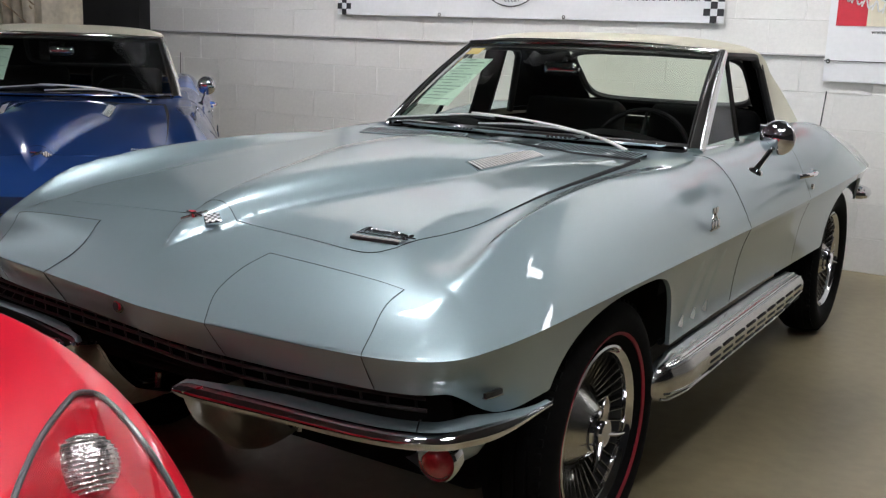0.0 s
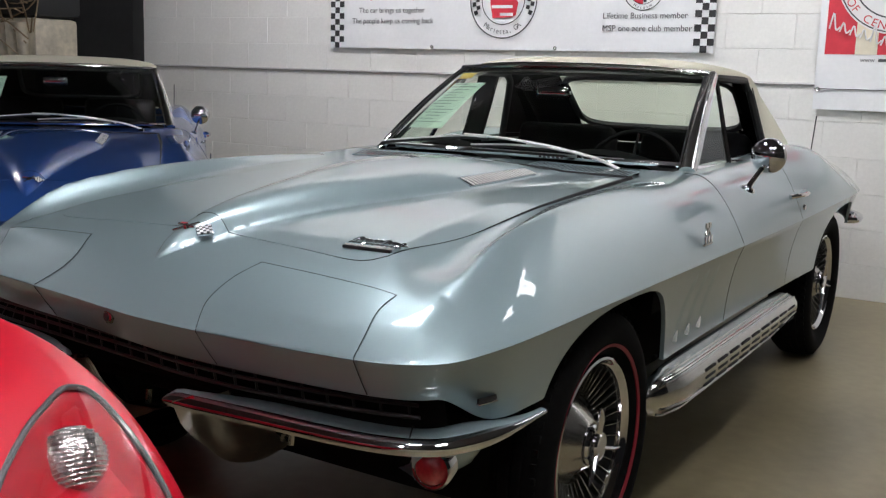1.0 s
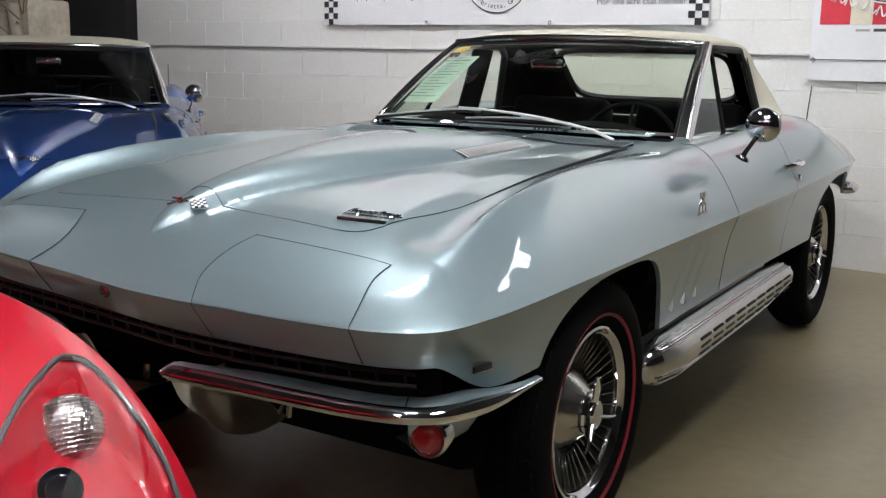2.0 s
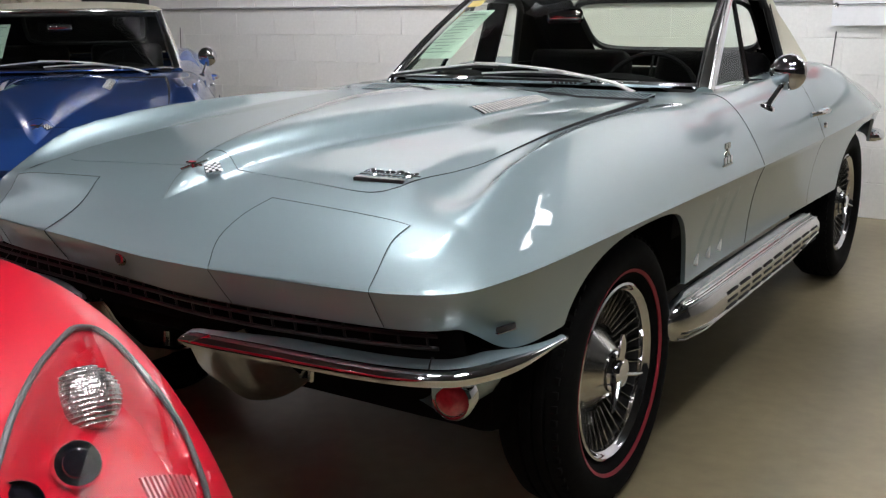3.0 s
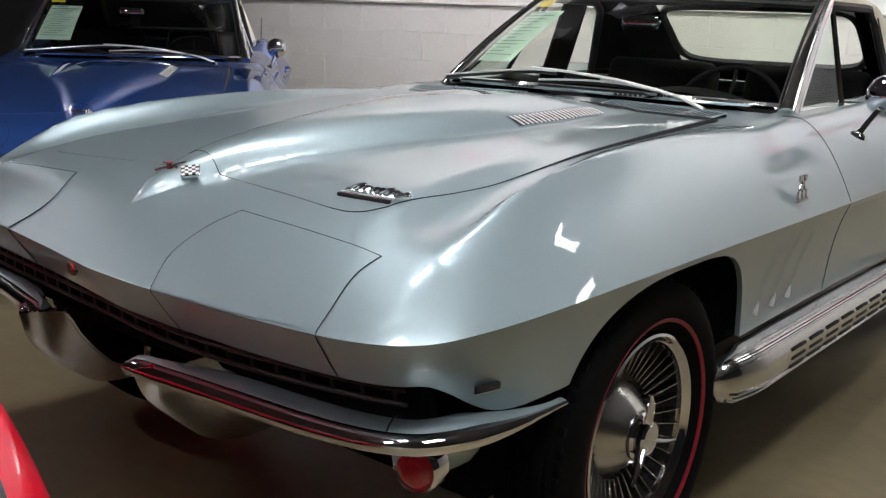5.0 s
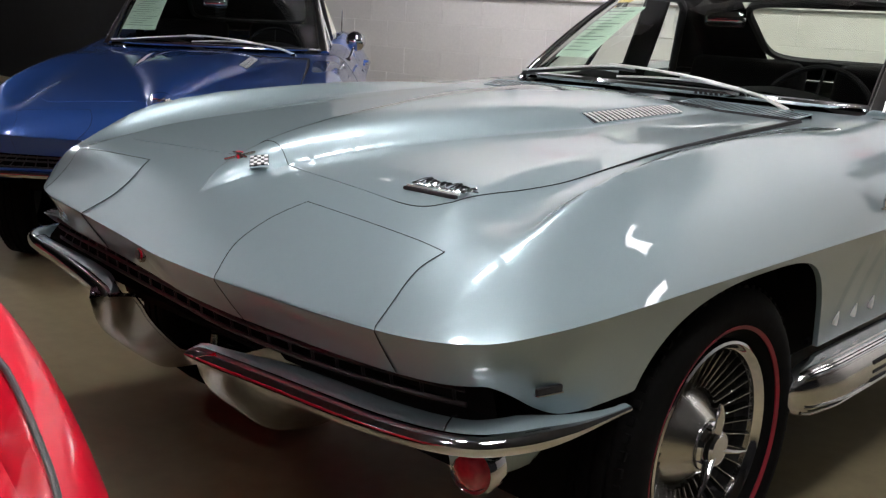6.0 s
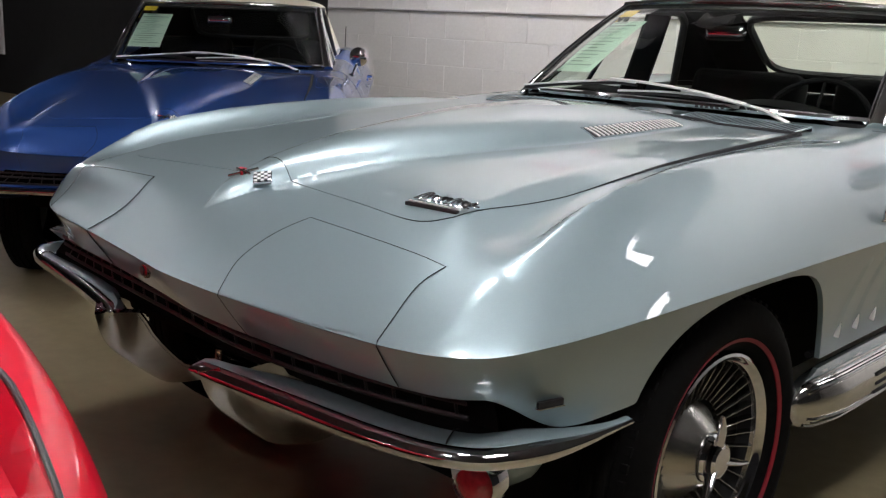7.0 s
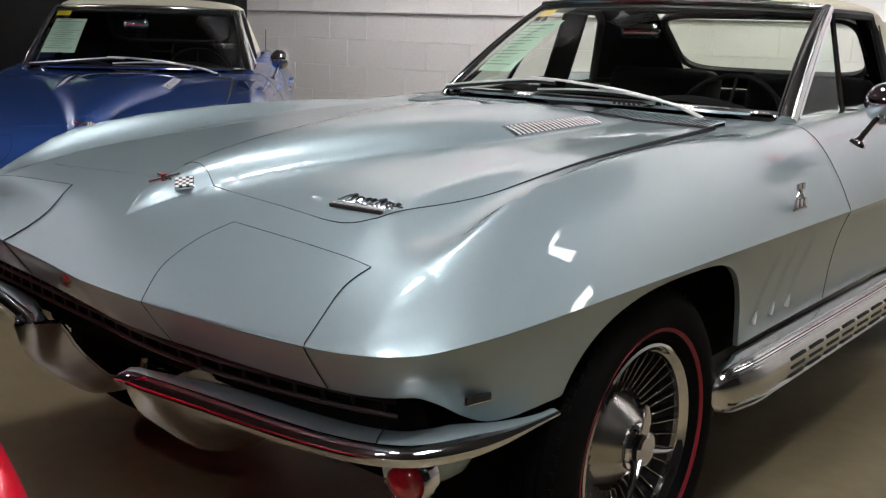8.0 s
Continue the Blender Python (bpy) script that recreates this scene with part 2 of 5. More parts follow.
slab("floor", WEST - 0.2, EAST + 0.2, SOUTH - 0.2, WALL_Y + 0.4, -0.15, 0, FLOOR, "tan sealed concrete showroom floor with faint stains")
wall_north = slab("wall_north", -5.15, EAST, WALL_Y, WALL_Y + 0.2, 0, CEILING, MORTAR, "white painted concrete block wall behind the cars")
slab("wall_north_dark", WEST, -5.15, WALL_Y - 0.12, WALL_Y + 0.2, 0, CEILING, DARK_WALL, "black draped wall section beside the white blocks")
slab("wall_east", EAST, EAST + 0.2, SOUTH, WALL_Y + 0.2, 0, CEILING, DRYWALL, "plain dark grey wall closing the showroom")
slab("wall_west", WEST - 0.2, WEST, SOUTH, WALL_Y + 0.2, 0, CEILING, DARK_WALL, "dark wall closing the showroom")
slab("wall_south", WEST, EAST, SOUTH - 0.2, SOUTH, 0, CEILING, DRYWALL, "plain dark grey wall behind the camera")
slab("ceiling", WEST - 0.2, EAST + 0.2, SOUTH - 0.2, WALL_Y + 0.4, CEILING, CEILING + 0.15, CEIL, "dull grey showroom ceiling")



def ceiling_light(x, y, turn=0.0):
    base = new("ceiling_light")
    base.matrix_basis = pose(x, y, CEILING - 0.07, 0, 0, turn)
    tagged(base, "unseen white fluorescent ceiling fixture with two lit tubes", "ceiling light", "ceiling lights")
    piece("housing", block(0, 0, 0.035, 0.24, 1.26, 0.06, 0.01), WHITE_ENAMEL, base)
    for s in (-0.06, 0.06):
        piece("tube", tube([(s, -0.6, -0.02), (s, 0.6, -0.02)], 0.019, 10), TUBE, base)
    for s in (-0.61, 0.61):
        piece("socket", block(0, s, -0.01, 0.2, 0.03, 0.05, 0.005), WHITE_ENAMEL, base)
    return base


def panel_light(m, long=1.2, wide=0.31, lit=None):
    """A wide fixture with two lit diffuser strips and a dark rib between them."""
    base = new("panel_light")
    base.matrix_basis = m
    tagged(base, "unseen wide white fixture with two lit diffuser strips", "ceiling light", "panel lights")
    piece("housing", block(0, 0, 0.03, wide, long + 0.04, 0.05, 0.008), WHITE_ENAMEL, base)
    for s in (-0.25 * wide + 0.002, 0.25 * wide - 0.002):
        piece("diffuser", block(s, 0, -0.004, 0.5 * wide - 0.02, long, 0.014, 0.004), lit or DIFFUSER, base)
    return base


fixture = ceiling_light(-9.0, 1.2)
fixture.matrix_basis = fixture.matrix_basis @ Matrix.Scale(0.7, 4)
# the near fixtures are added fill light; the far southern ones give chrome glints
for fx, fy, turn, size in ((0.9, -2.6, 0, 0.6), (-3.8, -1.2, 90, 0.7), (0.8, -6.2, 90, 0.55), (1.6, -4.6, 90, 0.55), (-3.0, -7.5, 90, 0.55), (3.0, -7.8, 0, 0.55), (-1.2, -5.2, 90, 0.5), (2.9, -5.6, 90, 0.55), (4.6, -6.8, 90, 0.55)):
    copy_thing(fixture, pose(fx, fy, CEILING - 0.07 * size, 0, 0, turn) @ Matrix.Scale(size, 4))
# the first panel follows a bonnet glint; the next two are added fill light
panel_light(pose(-0.36, 0.40, CEILING - 0.06), 0.70, 0.40, BRIGHT_DIFFUSER)
panel_light(pose(0.90, -1.35, CEILING - 0.06), 0.55, 0.30, BRIGHT_DIFFUSER)
panel_light(pose(1.95, -0.70, CEILING - 0.06), 0.80, 0.41, BRIGHT_DIFFUSER)
panel_light(pose(1.77, 2.68, CEILING - 0.05, 0, 0, -132), 0.92, 0.19)
panel_light(pose(2.36, 2.83, CEILING - 0.05, 0, 0, -27), 1.05, 0.21)
for wx, wz in ((3.44, 2.93), (3.90, 3.13)):
    panel_light(pose(wx, WALL_Y - 0.06, wz, -90) @ pose(0, 0, 0, 0, 0, 63), 0.44, 0.2)


def wall_washer(x):
    """An added hooded tube, out of view, that lights the block wall only."""
    base = new("wall_washer")
    base.matrix_basis = pose(x, WALL_Y - 1.25, CEILING)
    tagged(base, "added unseen hooded fluorescent fixture lighting the block wall", "ceiling light", "wall washers")
    piece("hood", shell([[(xx, yy, zz) for yy, zz in ((0.10, -0.005), (-0.06, -0.005), (-0.10, -0.06), (-0.12, -0.44))] for xx in (-0.68, 0.0, 0.68)], (0, -0.006, 0.002)), WHITE_ENAMEL, base)
    for zz in (-0.11,):
        piece("tube", tube([(-0.6, -0.03, zz), (0.6, -0.03, zz)], 0.019, 10), TUBE, base)
    for xx in (-0.62, 0.62):
        piece("end_plate", block(xx, -0.03, -0.22, 0.02, 0.17, 0.42, 0.004), WHITE_ENAMEL, base)
    return base


washer = wall_washer(-2.9)
for wx in (-0.8, 1.2):
    copy_thing(washer, pose(wx, WALL_Y - 1.25, CEILING))

# ---- the classic convertible ----
# car frame: x to the driver's side, y to the rear from the front axle, z up from the floor
CREASE = spline([(0, -0.800, 0.690), (0.32, -0.792, 0.690), (0.55, -0.778, 0.690), (0.70, -0.750, 0.690), (0.785, -0.695, 0.692), (0.822, -0.60, 0.697),
                 (0.840, -0.45, 0.701), (0.848, -0.2, 0.705), (0.848, 0.2, 0.704), (0.842, 0.7, 0.698), (0.842, 1.3, 0.696), (0.855, 1.8, 0.705),
                 (0.872, 2.3, 0.722), (0.866, 2.65, 0.722), (0.818, 3.02, 0.715), (0.70, 3.32, 0.71), (0.42, 3.45, 0.71), (0, 3.49, 0.71)], 560)
CREASE[:, 1] = np.maximum.accumulate(CREASE[:, 1] + np.linspace(0, 1e-4, len(CREASE)))


def half_width(y):
    return np.interp(y, CREASE[:, 1], CREASE[:, 0])


def crease_z(y):
    return np.interp(y, CREASE[:, 1], CREASE[:, 2])


nose_y = curve((0, -0.800), (0.32, -0.792), (0.55, -0.778), (0.70, -0.750), (0.785, -0.695), (0.822, -0.60), (0.85, -0.45))
base_z = curve((-0.80, 0.690), (-0.72, 0.738), (-0.60, 0.788), (-0.46, 0.822), (-0.28, 0.846), (-0.05, 0.864), (0.2, 0.877), (0.5, 0.888), (0.8, 0.898), (1.0, 0.905),
               (2.0, 0.925), (2.4, 0.905), (2.9, 0.85), (3.4, 0.76), (3.53, 0.71))
peak_z = curve((-0.75, 0.69), (-0.6, 0.764), (-0.48, 0.814), (-0.325, 0.864), (-0.15, 0.889), (0.03, 0.901), (0.25, 0.904), (0.47, 0.902), (0.86, 0.892), (1.3, 0.895),
               (1.7, 0.94), (2.0, 0.958), (2.3, 0.942), (2.6, 0.895), (3.0, 0.79), (3.45, 0.72))
foot_x = curve((-0.70, 0.70), (-0.60, 0.655), (-0.45, 0.605), (-0.19, 0.565), (0.1, 0.555), (0.8, 0.56), (1.6, 0.58), (3.0, 0.50))
peak_x = curve((-0.70, 0.73), (-0.5, 0.70), (0.0, 0.675), (1.0, 0.68), (2.0, 0.70), (3.2, 0.64))
bulge_w = curve((-0.642, 0.003), (-0.58, 0.032), (-0.48, 0.062), (-0.36, 0.098), (-0.1, 0.170), (0.1, 0.235), (0.25, 0.275), (0.62, 0.30), (0.80, 0.31))
bulge_h = curve((-0.645, 0.0), (-0.63, 0.006), (-0.58, 0.024), (-0.48, 0.036), (-0.36, 0.043), (-0.1, 0.050), (0.25, 0.052), (0.50, 0.050), (0.64, 0.038), (0.74, 0.014), (0.80, 0.004), (0.84, 0.0))

dip = curve((-0.75, 0.0), (-0.62, 0.003), (-0.53, 0.012), (-0.42, 0.028), (-0.25, 0.022), (-0.05, 0.010), (0.12, 0.003), (0.5, 0.0), (0.9, 0.0))


def top_z(x, y):
    """Height of the upper body over the plan."""
    x = np.abs(np.asarray(x, float))
    y = np.asarray(y, float)
    lag = (nose_y(x) + 0.80) * np.clip(1 - (y + 0.80) / 0.9, 0, 1)
    ye = y - lag
    b = base_z(ye)
    b = b - dip(y) * smooth(foot_x(y) - 0.10, foot_x(y), x)
    s = np.clip((x - foot_x(y)) / (peak_x(y) - foot_x(y)), 0, 1)
    sharp = 0.9 * (1 - smooth(-0.25, 0.35, y)) * smooth(-0.66, -0.46, y)
    h = b + np.maximum(0, peak_z(y) - b) * ((1 - sharp) * s * s * (3 - 2 * s) + sharp * s ** 2.5)
    w = bulge_w(y)
    flat = smooth(-0.3, 0.25, y)
    r = np.clip(x / w, 0, 1)
    h = h + np.where(y < 0.84, bulge_h(y), 0) * ((1 - flat) * (1 - r ** 2.5) + flat * (1 - r ** 3.4))
    edge = half_width(y)
    t = np.clip((edge - x) / np.maximum(edge - peak_x(y) + 0.015, 0.03), 0, 1)
    c = crease_z(y)
    # a sharper ridge over the front wheel: the fender falls away from it at once
    k = 0.28 * (1 - smooth(-0.05, 0.55, y)) * smooth(-0.66, -0.46, y)
    return c + (h - c) * (k * t + (1 - k) * (1 - (1 - t) ** 1.9))


def arch(y, yc, a=0.388, top=0.357, power=2.9):
    s = abs(y - yc - 0.028) / a
    return 0.335 + top * (1 - s ** power) ** (1 / power) if s < 1 else None


def nose_low(y):
    """The lower edge of the painted nose: high over the grille, dropping to the bumper behind the corner."""
    return 0.606 - 0.068 * float(smooth(-0.68, -0.50, y))


def side_low(i):
    x, y, _ = CREASE[i]
    for yc in (0.0, 2.489):
        z = arch(y, yc)
        if z is not None:
            low = nose_low(y) if y < -0.2 else 0.56 if y > 2.6 else 0.448
            return max(z, low)
    if y < -0.2:
        return nose_low(y)
    return 0.56 if y > 2.85 else 0.448


def side_point(i, z):
    """The flank under the crease, tucked in towards the floor."""
    x, y, c = CREASE[i]
    a, b = CREASE[max(i - 1, 0)], CREASE[min(i + 1, len(CREASE) - 1)]
    n = np.array([b[1] - a[1], -(b[0] - a[0])])
    n = n / (np.linalg.norm(n) + 1e-9)
    front = 1 - float(smooth(-0.72, -0.45, y))
    d = c - z
    tuck = front * (0.66 * d + 1.0 * d * d) + (1 - front) * (0.052 * (1 - math.exp(-d / 0.11)) + 0.03 * d * d)
    return (x - n[0] * tuck, y - n[1] * tuck, z)


def side_x(y, z):
    i = int(np.searchsorted(CREASE[:, 1], y))
    return side_point(min(i, len(CREASE) - 1), z)[0]


def laid(points, up=0.0):
    """Plan points laid on the upper body."""
    p = np.asarray(points, float)
    return np.stack([p[..., 0], p[..., 1], top_z(p[..., 0], p[..., 1]) + up], -1)


def body_half():
    cols = np.concatenate([np.linspace(0, 0.10, 22), np.linspace(0.10, 0.62, 26)[1:], np.linspace(0.62, 1, 48)[1:]])
    v, f = [], []
    n, m = len(CREASE), len(cols)
    for x, y, _ in CREASE:
        v += [(x * c, y, float(top_z(x * c, y))) for c in cols]
    cut = int(np.searchsorted(cols, 0.70))
    for i in range(n - 1):
        ym = (CREASE[i, 1] + CREASE[i + 1, 1]) / 2
        for j in range(m - 1):
            if 1.0 < ym < 2.44 and j < cut:
                continue
            f.append((i * m + j, i * m + j + 1, (i + 1) * m + j + 1, (i + 1) * m + j))
    top = v, f
    rows = []
    for i in range(n):
        lo = side_low(i)
        c = CREASE[i, 2]
        rows.append([side_point(i, c + (lo - c) * s) for s in np.linspace(0, 1, 14) ** 0.9])
    rows = np.array(rows)
    flank = sheet(rows)
    # the turned-in lip along the lower edge
    low = rows[:, -1]
    inner = low.copy()
    inner[:, 0] *= 0.985
    inner[:, 1] = np.where(low[:, 1] < -0.5, low[:, 1] + 0.03, low[:, 1])
    lip = sheet(np.stack([low, inner], 1))
    return joined(top, flank, lip)


def seam(points, r=0.0028):
    return tube(points, r, 5)


def wheel_meshes():
    tyre = lathe([(0.212, 0.045), (0.222, 0.066), (0.245, 0.083), (0.275, 0.090), (0.300, 0.085), (0.316, 0.072), (0.325, 0.055), (0.327, 0.046), (0.322, 0.044), (0.322, 0.040),
                  (0.329, 0.038), (0.330, 0.020), (0.323, 0.018), (0.323, 0.013), (0.331, 0.011), (0.331, -0.011), (0.323, -0.013), (0.323, -0.018), (0.330, -0.020),
                  (0.329, -0.038), (0.325, -0.055), (0.300, -0.085), (0.250, -0.088), (0.212, -0.06)], 64)
    lugs = [moved(block(0.056, 0, 0.3188, 0.030, 0.017, 0.010, 0.0015, 1), Matrix.Rotation(2 * math.pi * k / 66, 4, "X") @ Matrix.Translation((0, 0, 0.0)) ) for k in range(66)]
    tyre = joined(tyre, *lugs)
    line = lathe([(0.2385, 0.0790), (0.2385, 0.0814), (0.2425, 0.0834), (0.2465, 0.0850), (0.2465, 0.0828)], 64)
    rim = lathe([(0.191, 0.046), (0.193, 0.056), (0.1975, 0.059), (0.2005, 0.066), (0.2065, 0.071), (0.212, 0.069), (0.215, 0.060), (0.20, 0.04)], 64)
    disc = lathe([(0.0, -0.004), (0.11, -0.004), (0.160, 0.004), (0.190, 0.016), (0.1945, 0.055), (0.20, 0.05), (0.2, -0.06)], 48)
    cone = lathe([(0.100, -0.002), (0.100, 0.008), (0.096, 0.013), (0.058, 0.054), (0.054, 0.058), (0.050, 0.058), (0.048, 0.052)], 48)
    hub = lathe([(0.048, 0.050), (0.049, 0.064), (0.044, 0.070), (0.037, 0.071), (0.036, 0.082), (0.033, 0.085), (0.030, 0.084), (0.028, 0.086), (0.0, 0.087)], 32)
    wings = []
    for k in range(3):
        a = radians(98 + 120 * k)
        pts = []
        for s in np.linspace(0, 1, 8):
            r = 0.020 + 0.085 * s
            pts.append((0.074 + 0.016 * math.sin(s * 1.6), r * math.cos(a + 0.1 * s), r * math.sin(a + 0.1 * s)))
        wings.append(tube(pts, [0.013, 0.0115, 0.010, 0.009, 0.008, 0.0072, 0.0062, 0.004], 8, flatten=0.6))
    spinner = joined(hub, *wings)
    fin = moved(block(0, 0, 0, 0.020, 0.0024, 0.092, 0.0008, 1), Matrix.Translation((0.028, 0, 0.150)) @ Matrix.Rotation(radians(22), 4, "Y"))
    return [mesh_data(*a) for a in (("tyre", *tyre, RUBBER), ("redline", *line, REDLINE), ("rim", *rim, CHROME), ("wheel", *disc, BLACK), ("hub_cone", *cone, BRUSHED), ("spinner", *spinner, CHROME), ("fin", *fin, BRUSHED))]


WHEEL = wheel_meshes()


def wheel(car, x, y, left, fins=36, z=0.331):
    tyre, line, rim, disc, cone, spinner, fin = WHEEL
    w = new("wheel", disc)
    w.parent = car
    w.matrix_basis = pose(x, y, z, 0, 0, 0 if left else 180)
    tagged(w, "knock-off style wheel with fine silver fins and redline tyre")
    for name, data in (("tyre", tyre), ("redline", line), ("rim", rim), ("hub_cone", cone), ("spinner", spinner)):
        if name == "redline" and y > 1:
            continue
        ob = new(name, data)
        ob.parent = w
    for k in range(fins):
        ob = new("fin", fin)
        ob.parent = w
        ob.matrix_basis = Matrix.Rotation(2 * math.pi * k / fins, 4, "X")
    return w


def screen_line(s, t):
    """The curved windscreen: s across from -1 to 1, t from its foot to its head."""
    low = np.array([0.600 * s, 0.885 + 0.175 * s * s, 0.936 - 0.016 * s * s])
    high = np.array([0.518 * s, 1.375 + 0.135 * s * s, 1.232 - 0.012 * s * s])
    p = low + (high - low) * t
    return p + np.array([0, -0.012, 0.010]) * 4 * t * (1 - t)


def convertible(name, paint, m, label, detail=True, rear=0.331):
    car = new(name)
    car.matrix_basis = m
    tagged(car, label, "car")
    half = body_half()
    body = piece("body", joined(half, mirrored(half)), paint, car)

    # underbody and wells, near-black: the shade below the car is in the colour
    piece("underbody", joined(block(0, 1.62, 0.40, 1.16, 3.6, 0.26, 0.03), block(0, 0.1, 0.56, 1.14, 1.2, 0.30, 0.03), block(0, 2.6, 0.56, 1.16, 1.1, 0.30, 0.05)), VOID, car, "underbody blocks, shaded near-black")
    # added block that stands in for the shade under the nose
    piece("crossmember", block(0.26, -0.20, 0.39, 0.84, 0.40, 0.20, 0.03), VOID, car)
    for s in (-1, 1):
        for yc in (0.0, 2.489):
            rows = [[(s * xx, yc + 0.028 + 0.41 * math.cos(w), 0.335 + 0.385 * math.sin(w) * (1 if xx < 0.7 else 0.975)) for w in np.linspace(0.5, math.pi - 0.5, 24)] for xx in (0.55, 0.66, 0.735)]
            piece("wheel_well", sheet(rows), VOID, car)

    # bonnet with its raised centre
    yb, yf = 0.735, -0.492
    L = [(-0.505, yf + 0.020), (-0.534, -0.30), (-0.552, -0.1), (-0.558, 0.35), (-0.545, yb)]
    R = [(-a, b) for a, b in L]
    F = [(-0.505, yf + 0.020), (-0.480, yf - 0.014), (-0.430, yf - 0.024), (-0.30, yf - 0.010), (-0.12, yf + 0.008), (0, yf + 0.024), (0.12, yf + 0.008), (0.30, yf - 0.010), (0.430, yf - 0.024), (0.480, yf - 0.014), (0.505, yf + 0.020)]
    B = [(-0.545, yb), (-0.2, yb + 0.03), (0.2, yb + 0.03), (0.545, yb)]
    G = coons(F, R, B, L, 120, 110)
    bonnet = piece("bonnet", shell(laid(G, 0.0016), (0, 0, -0.006)), paint, car)
    edge = np.concatenate([G[0], G[1:, -1], G[-1, ::-1][1:], G[::-1, 0][1:-1]])
    gap_r = [0.0001 + 0.0008 * float(smooth(0.36, 0.46, q[0]) + (1 - smooth(0.06, 0.14, abs(q[0])))) + (0.0075 if q[0] > 0.1 else 0.0006) * float(smooth(-0.30, 0.55, q[1])) for q in edge]
    piece("bonnet_gap", tube(laid(edge, 0.0006), gap_r, 6, closed=True), SEAM, bonnet)

    # rotating headlight panels
    for s in (-1, 1):
        front = [(s * 0.285, -0.794), (s * 0.45, -0.787), (s * 0.640, -0.762)]
        back = [(s * 0.268, -0.588), (s * 0.45, -0.598), (s * 0.622, -0.608)]
        inner = [(s * 0.285, -0.794), (s * 0.252, -0.73), (s * 0.250, -0.66), (s * 0.268, -0.588)]
        outer = [(s * 0.640, -0.762), (s * 0.632, -0.72), (s * 0.618, -0.66), (s * 0.622, -0.608)]
        G2 = coons(front, outer, back, inner, 40, 40)
        G2[..., 1] = np.maximum(G2[..., 1], nose_y(np.abs(G2[..., 0])) + 0.001)
        P = laid(G2, 0.002)
        low = []
        for k in range(40):
            x = abs(P[0, k, 0])
            i = int(np.argmin(np.abs(CREASE[:150, 0] - x)))
            low.append([(s * q[0], q[1] - 0.002, q[2]) for q in (side_point(i, zz) for zz in np.linspace(0.688, 0.609, 8))])
        low = np.array(low)
        up = sheet(P)
        panel = piece("headlight_panel", joined(up, sheet(low)), paint, car)
        lines = [np.concatenate([low[0, ::-1], P[:, 0]]), P[-1, :], np.concatenate([low[-1, ::-1], P[:, -1]])]
        for c in lines:
            piece("panel_gap", seam(c, 0.0008), SEAM, panel)

    # doors with their shut lines
    for s in (-1, 1):
        cols = []
        for y in np.linspace(0.965, 1.70, 40):
            e = float(half_width(y))
            line = [(side_x(y, z) + 0.0008, y, z) for z in np.linspace(0.452, float(crease_z(y)) - 0.004, 16)]
            line += [(x + 0.0004, y, float(top_z(x, y)) + 0.0010) for x in np.linspace(e - 0.0015, 0.635, 22)]
            cols.append([(s * a, b, c) for a, b, c in line])
        cols = np.array(cols)
        door = piece("door", shell(cols, (-0.004 * s, 0, 0)), paint, car)
        for k in (0, -1):
            piece("door_gap", seam(cols[k][::1] * np.array([1.0, 1, 1.0]), 0.0006), SEAM, door)
        grip = tube(spline([(s * 0.838, 1.53, 0.800), (s * 0.868, 1.57, 0.806), (s * 0.870, 1.66, 0.806), (s * 0.842, 1.71, 0.802)], 12), [0.010, 0.008, 0.008, 0.008, 0.008, 0.008, 0.008, 0.008, 0.008, 0.009, 0.010, 0.012], 8)
        piece("door_handle", grip, CHROME, door, "chrome door handle")
        piece("door_lock", moved(lathe([(0.0, 0.008), (0.010, 0.008), (0.012, 0.0)], 14), Matrix.Translation((s * 0.842, 1.735, 0.745)) @ Matrix.Rotation(0 if s > 0 else math.pi, 4, "Z")), CHROME, door)

    # bumper halves: chrome bar, top shelf and the deep inner guard
    for s in (-1, 1):
        plan = spline([(0.185, -0.792, 0.530), (0.37, -0.768, 0.527), (0.62, -0.735, 0.522), (0.745, -0.690, 0.521), (0.800, -0.620, 0.522), (0.828, -0.53, 0.526), (0.846, -0.40, 0.538)], 60)
        rows = []
        for k, p in enumerate(plan):
            a, b = plan[max(k - 1, 0)], plan[min(k + 1, 59)]
            n = np.array([b[1] - a[1], -(b[0] - a[0]), 0])
            n /= np.linalg.norm(n)
            q = k / 59
            fat = (1 - 0.75 * smooth(0.72, 1.0, q)) * (0.35 + 0.65 * math.sqrt(min(1.0, q / 0.025)))
            sec = [(-0.092, 0.000), (-0.082, 0.015), (-0.056, 0.024), (-0.026, 0.021), (-0.019, 0.017), (-0.013, 0.017), (-0.005, 0.012), (0.0018, 0.0046), (0.0022, 0.0036), (0.0016, -0.003), (-0.002, -0.011)]
            deep = 0.45 + 0.55 * float(smooth(0.0, 0.22, q))
            rows.append([(s * (p[0] + n[0] * d * fat * (deep if d < -0.03 else 1)), p[1] + n[1] * d * fat * (deep if d < -0.03 else 1), p[2] + h * fat) for d, h in sec])
        rows = np.array(rows)
        bumper = piece("bumper", sheet(rows[:, 4:]), CHROME, car, "chrome front bumper half")
        piece("bumper_shelf", sheet(rows[:, :5] - np.array([0, 0, 0.001])), paint, bumper, "body-coloured filler panel over the bumper")
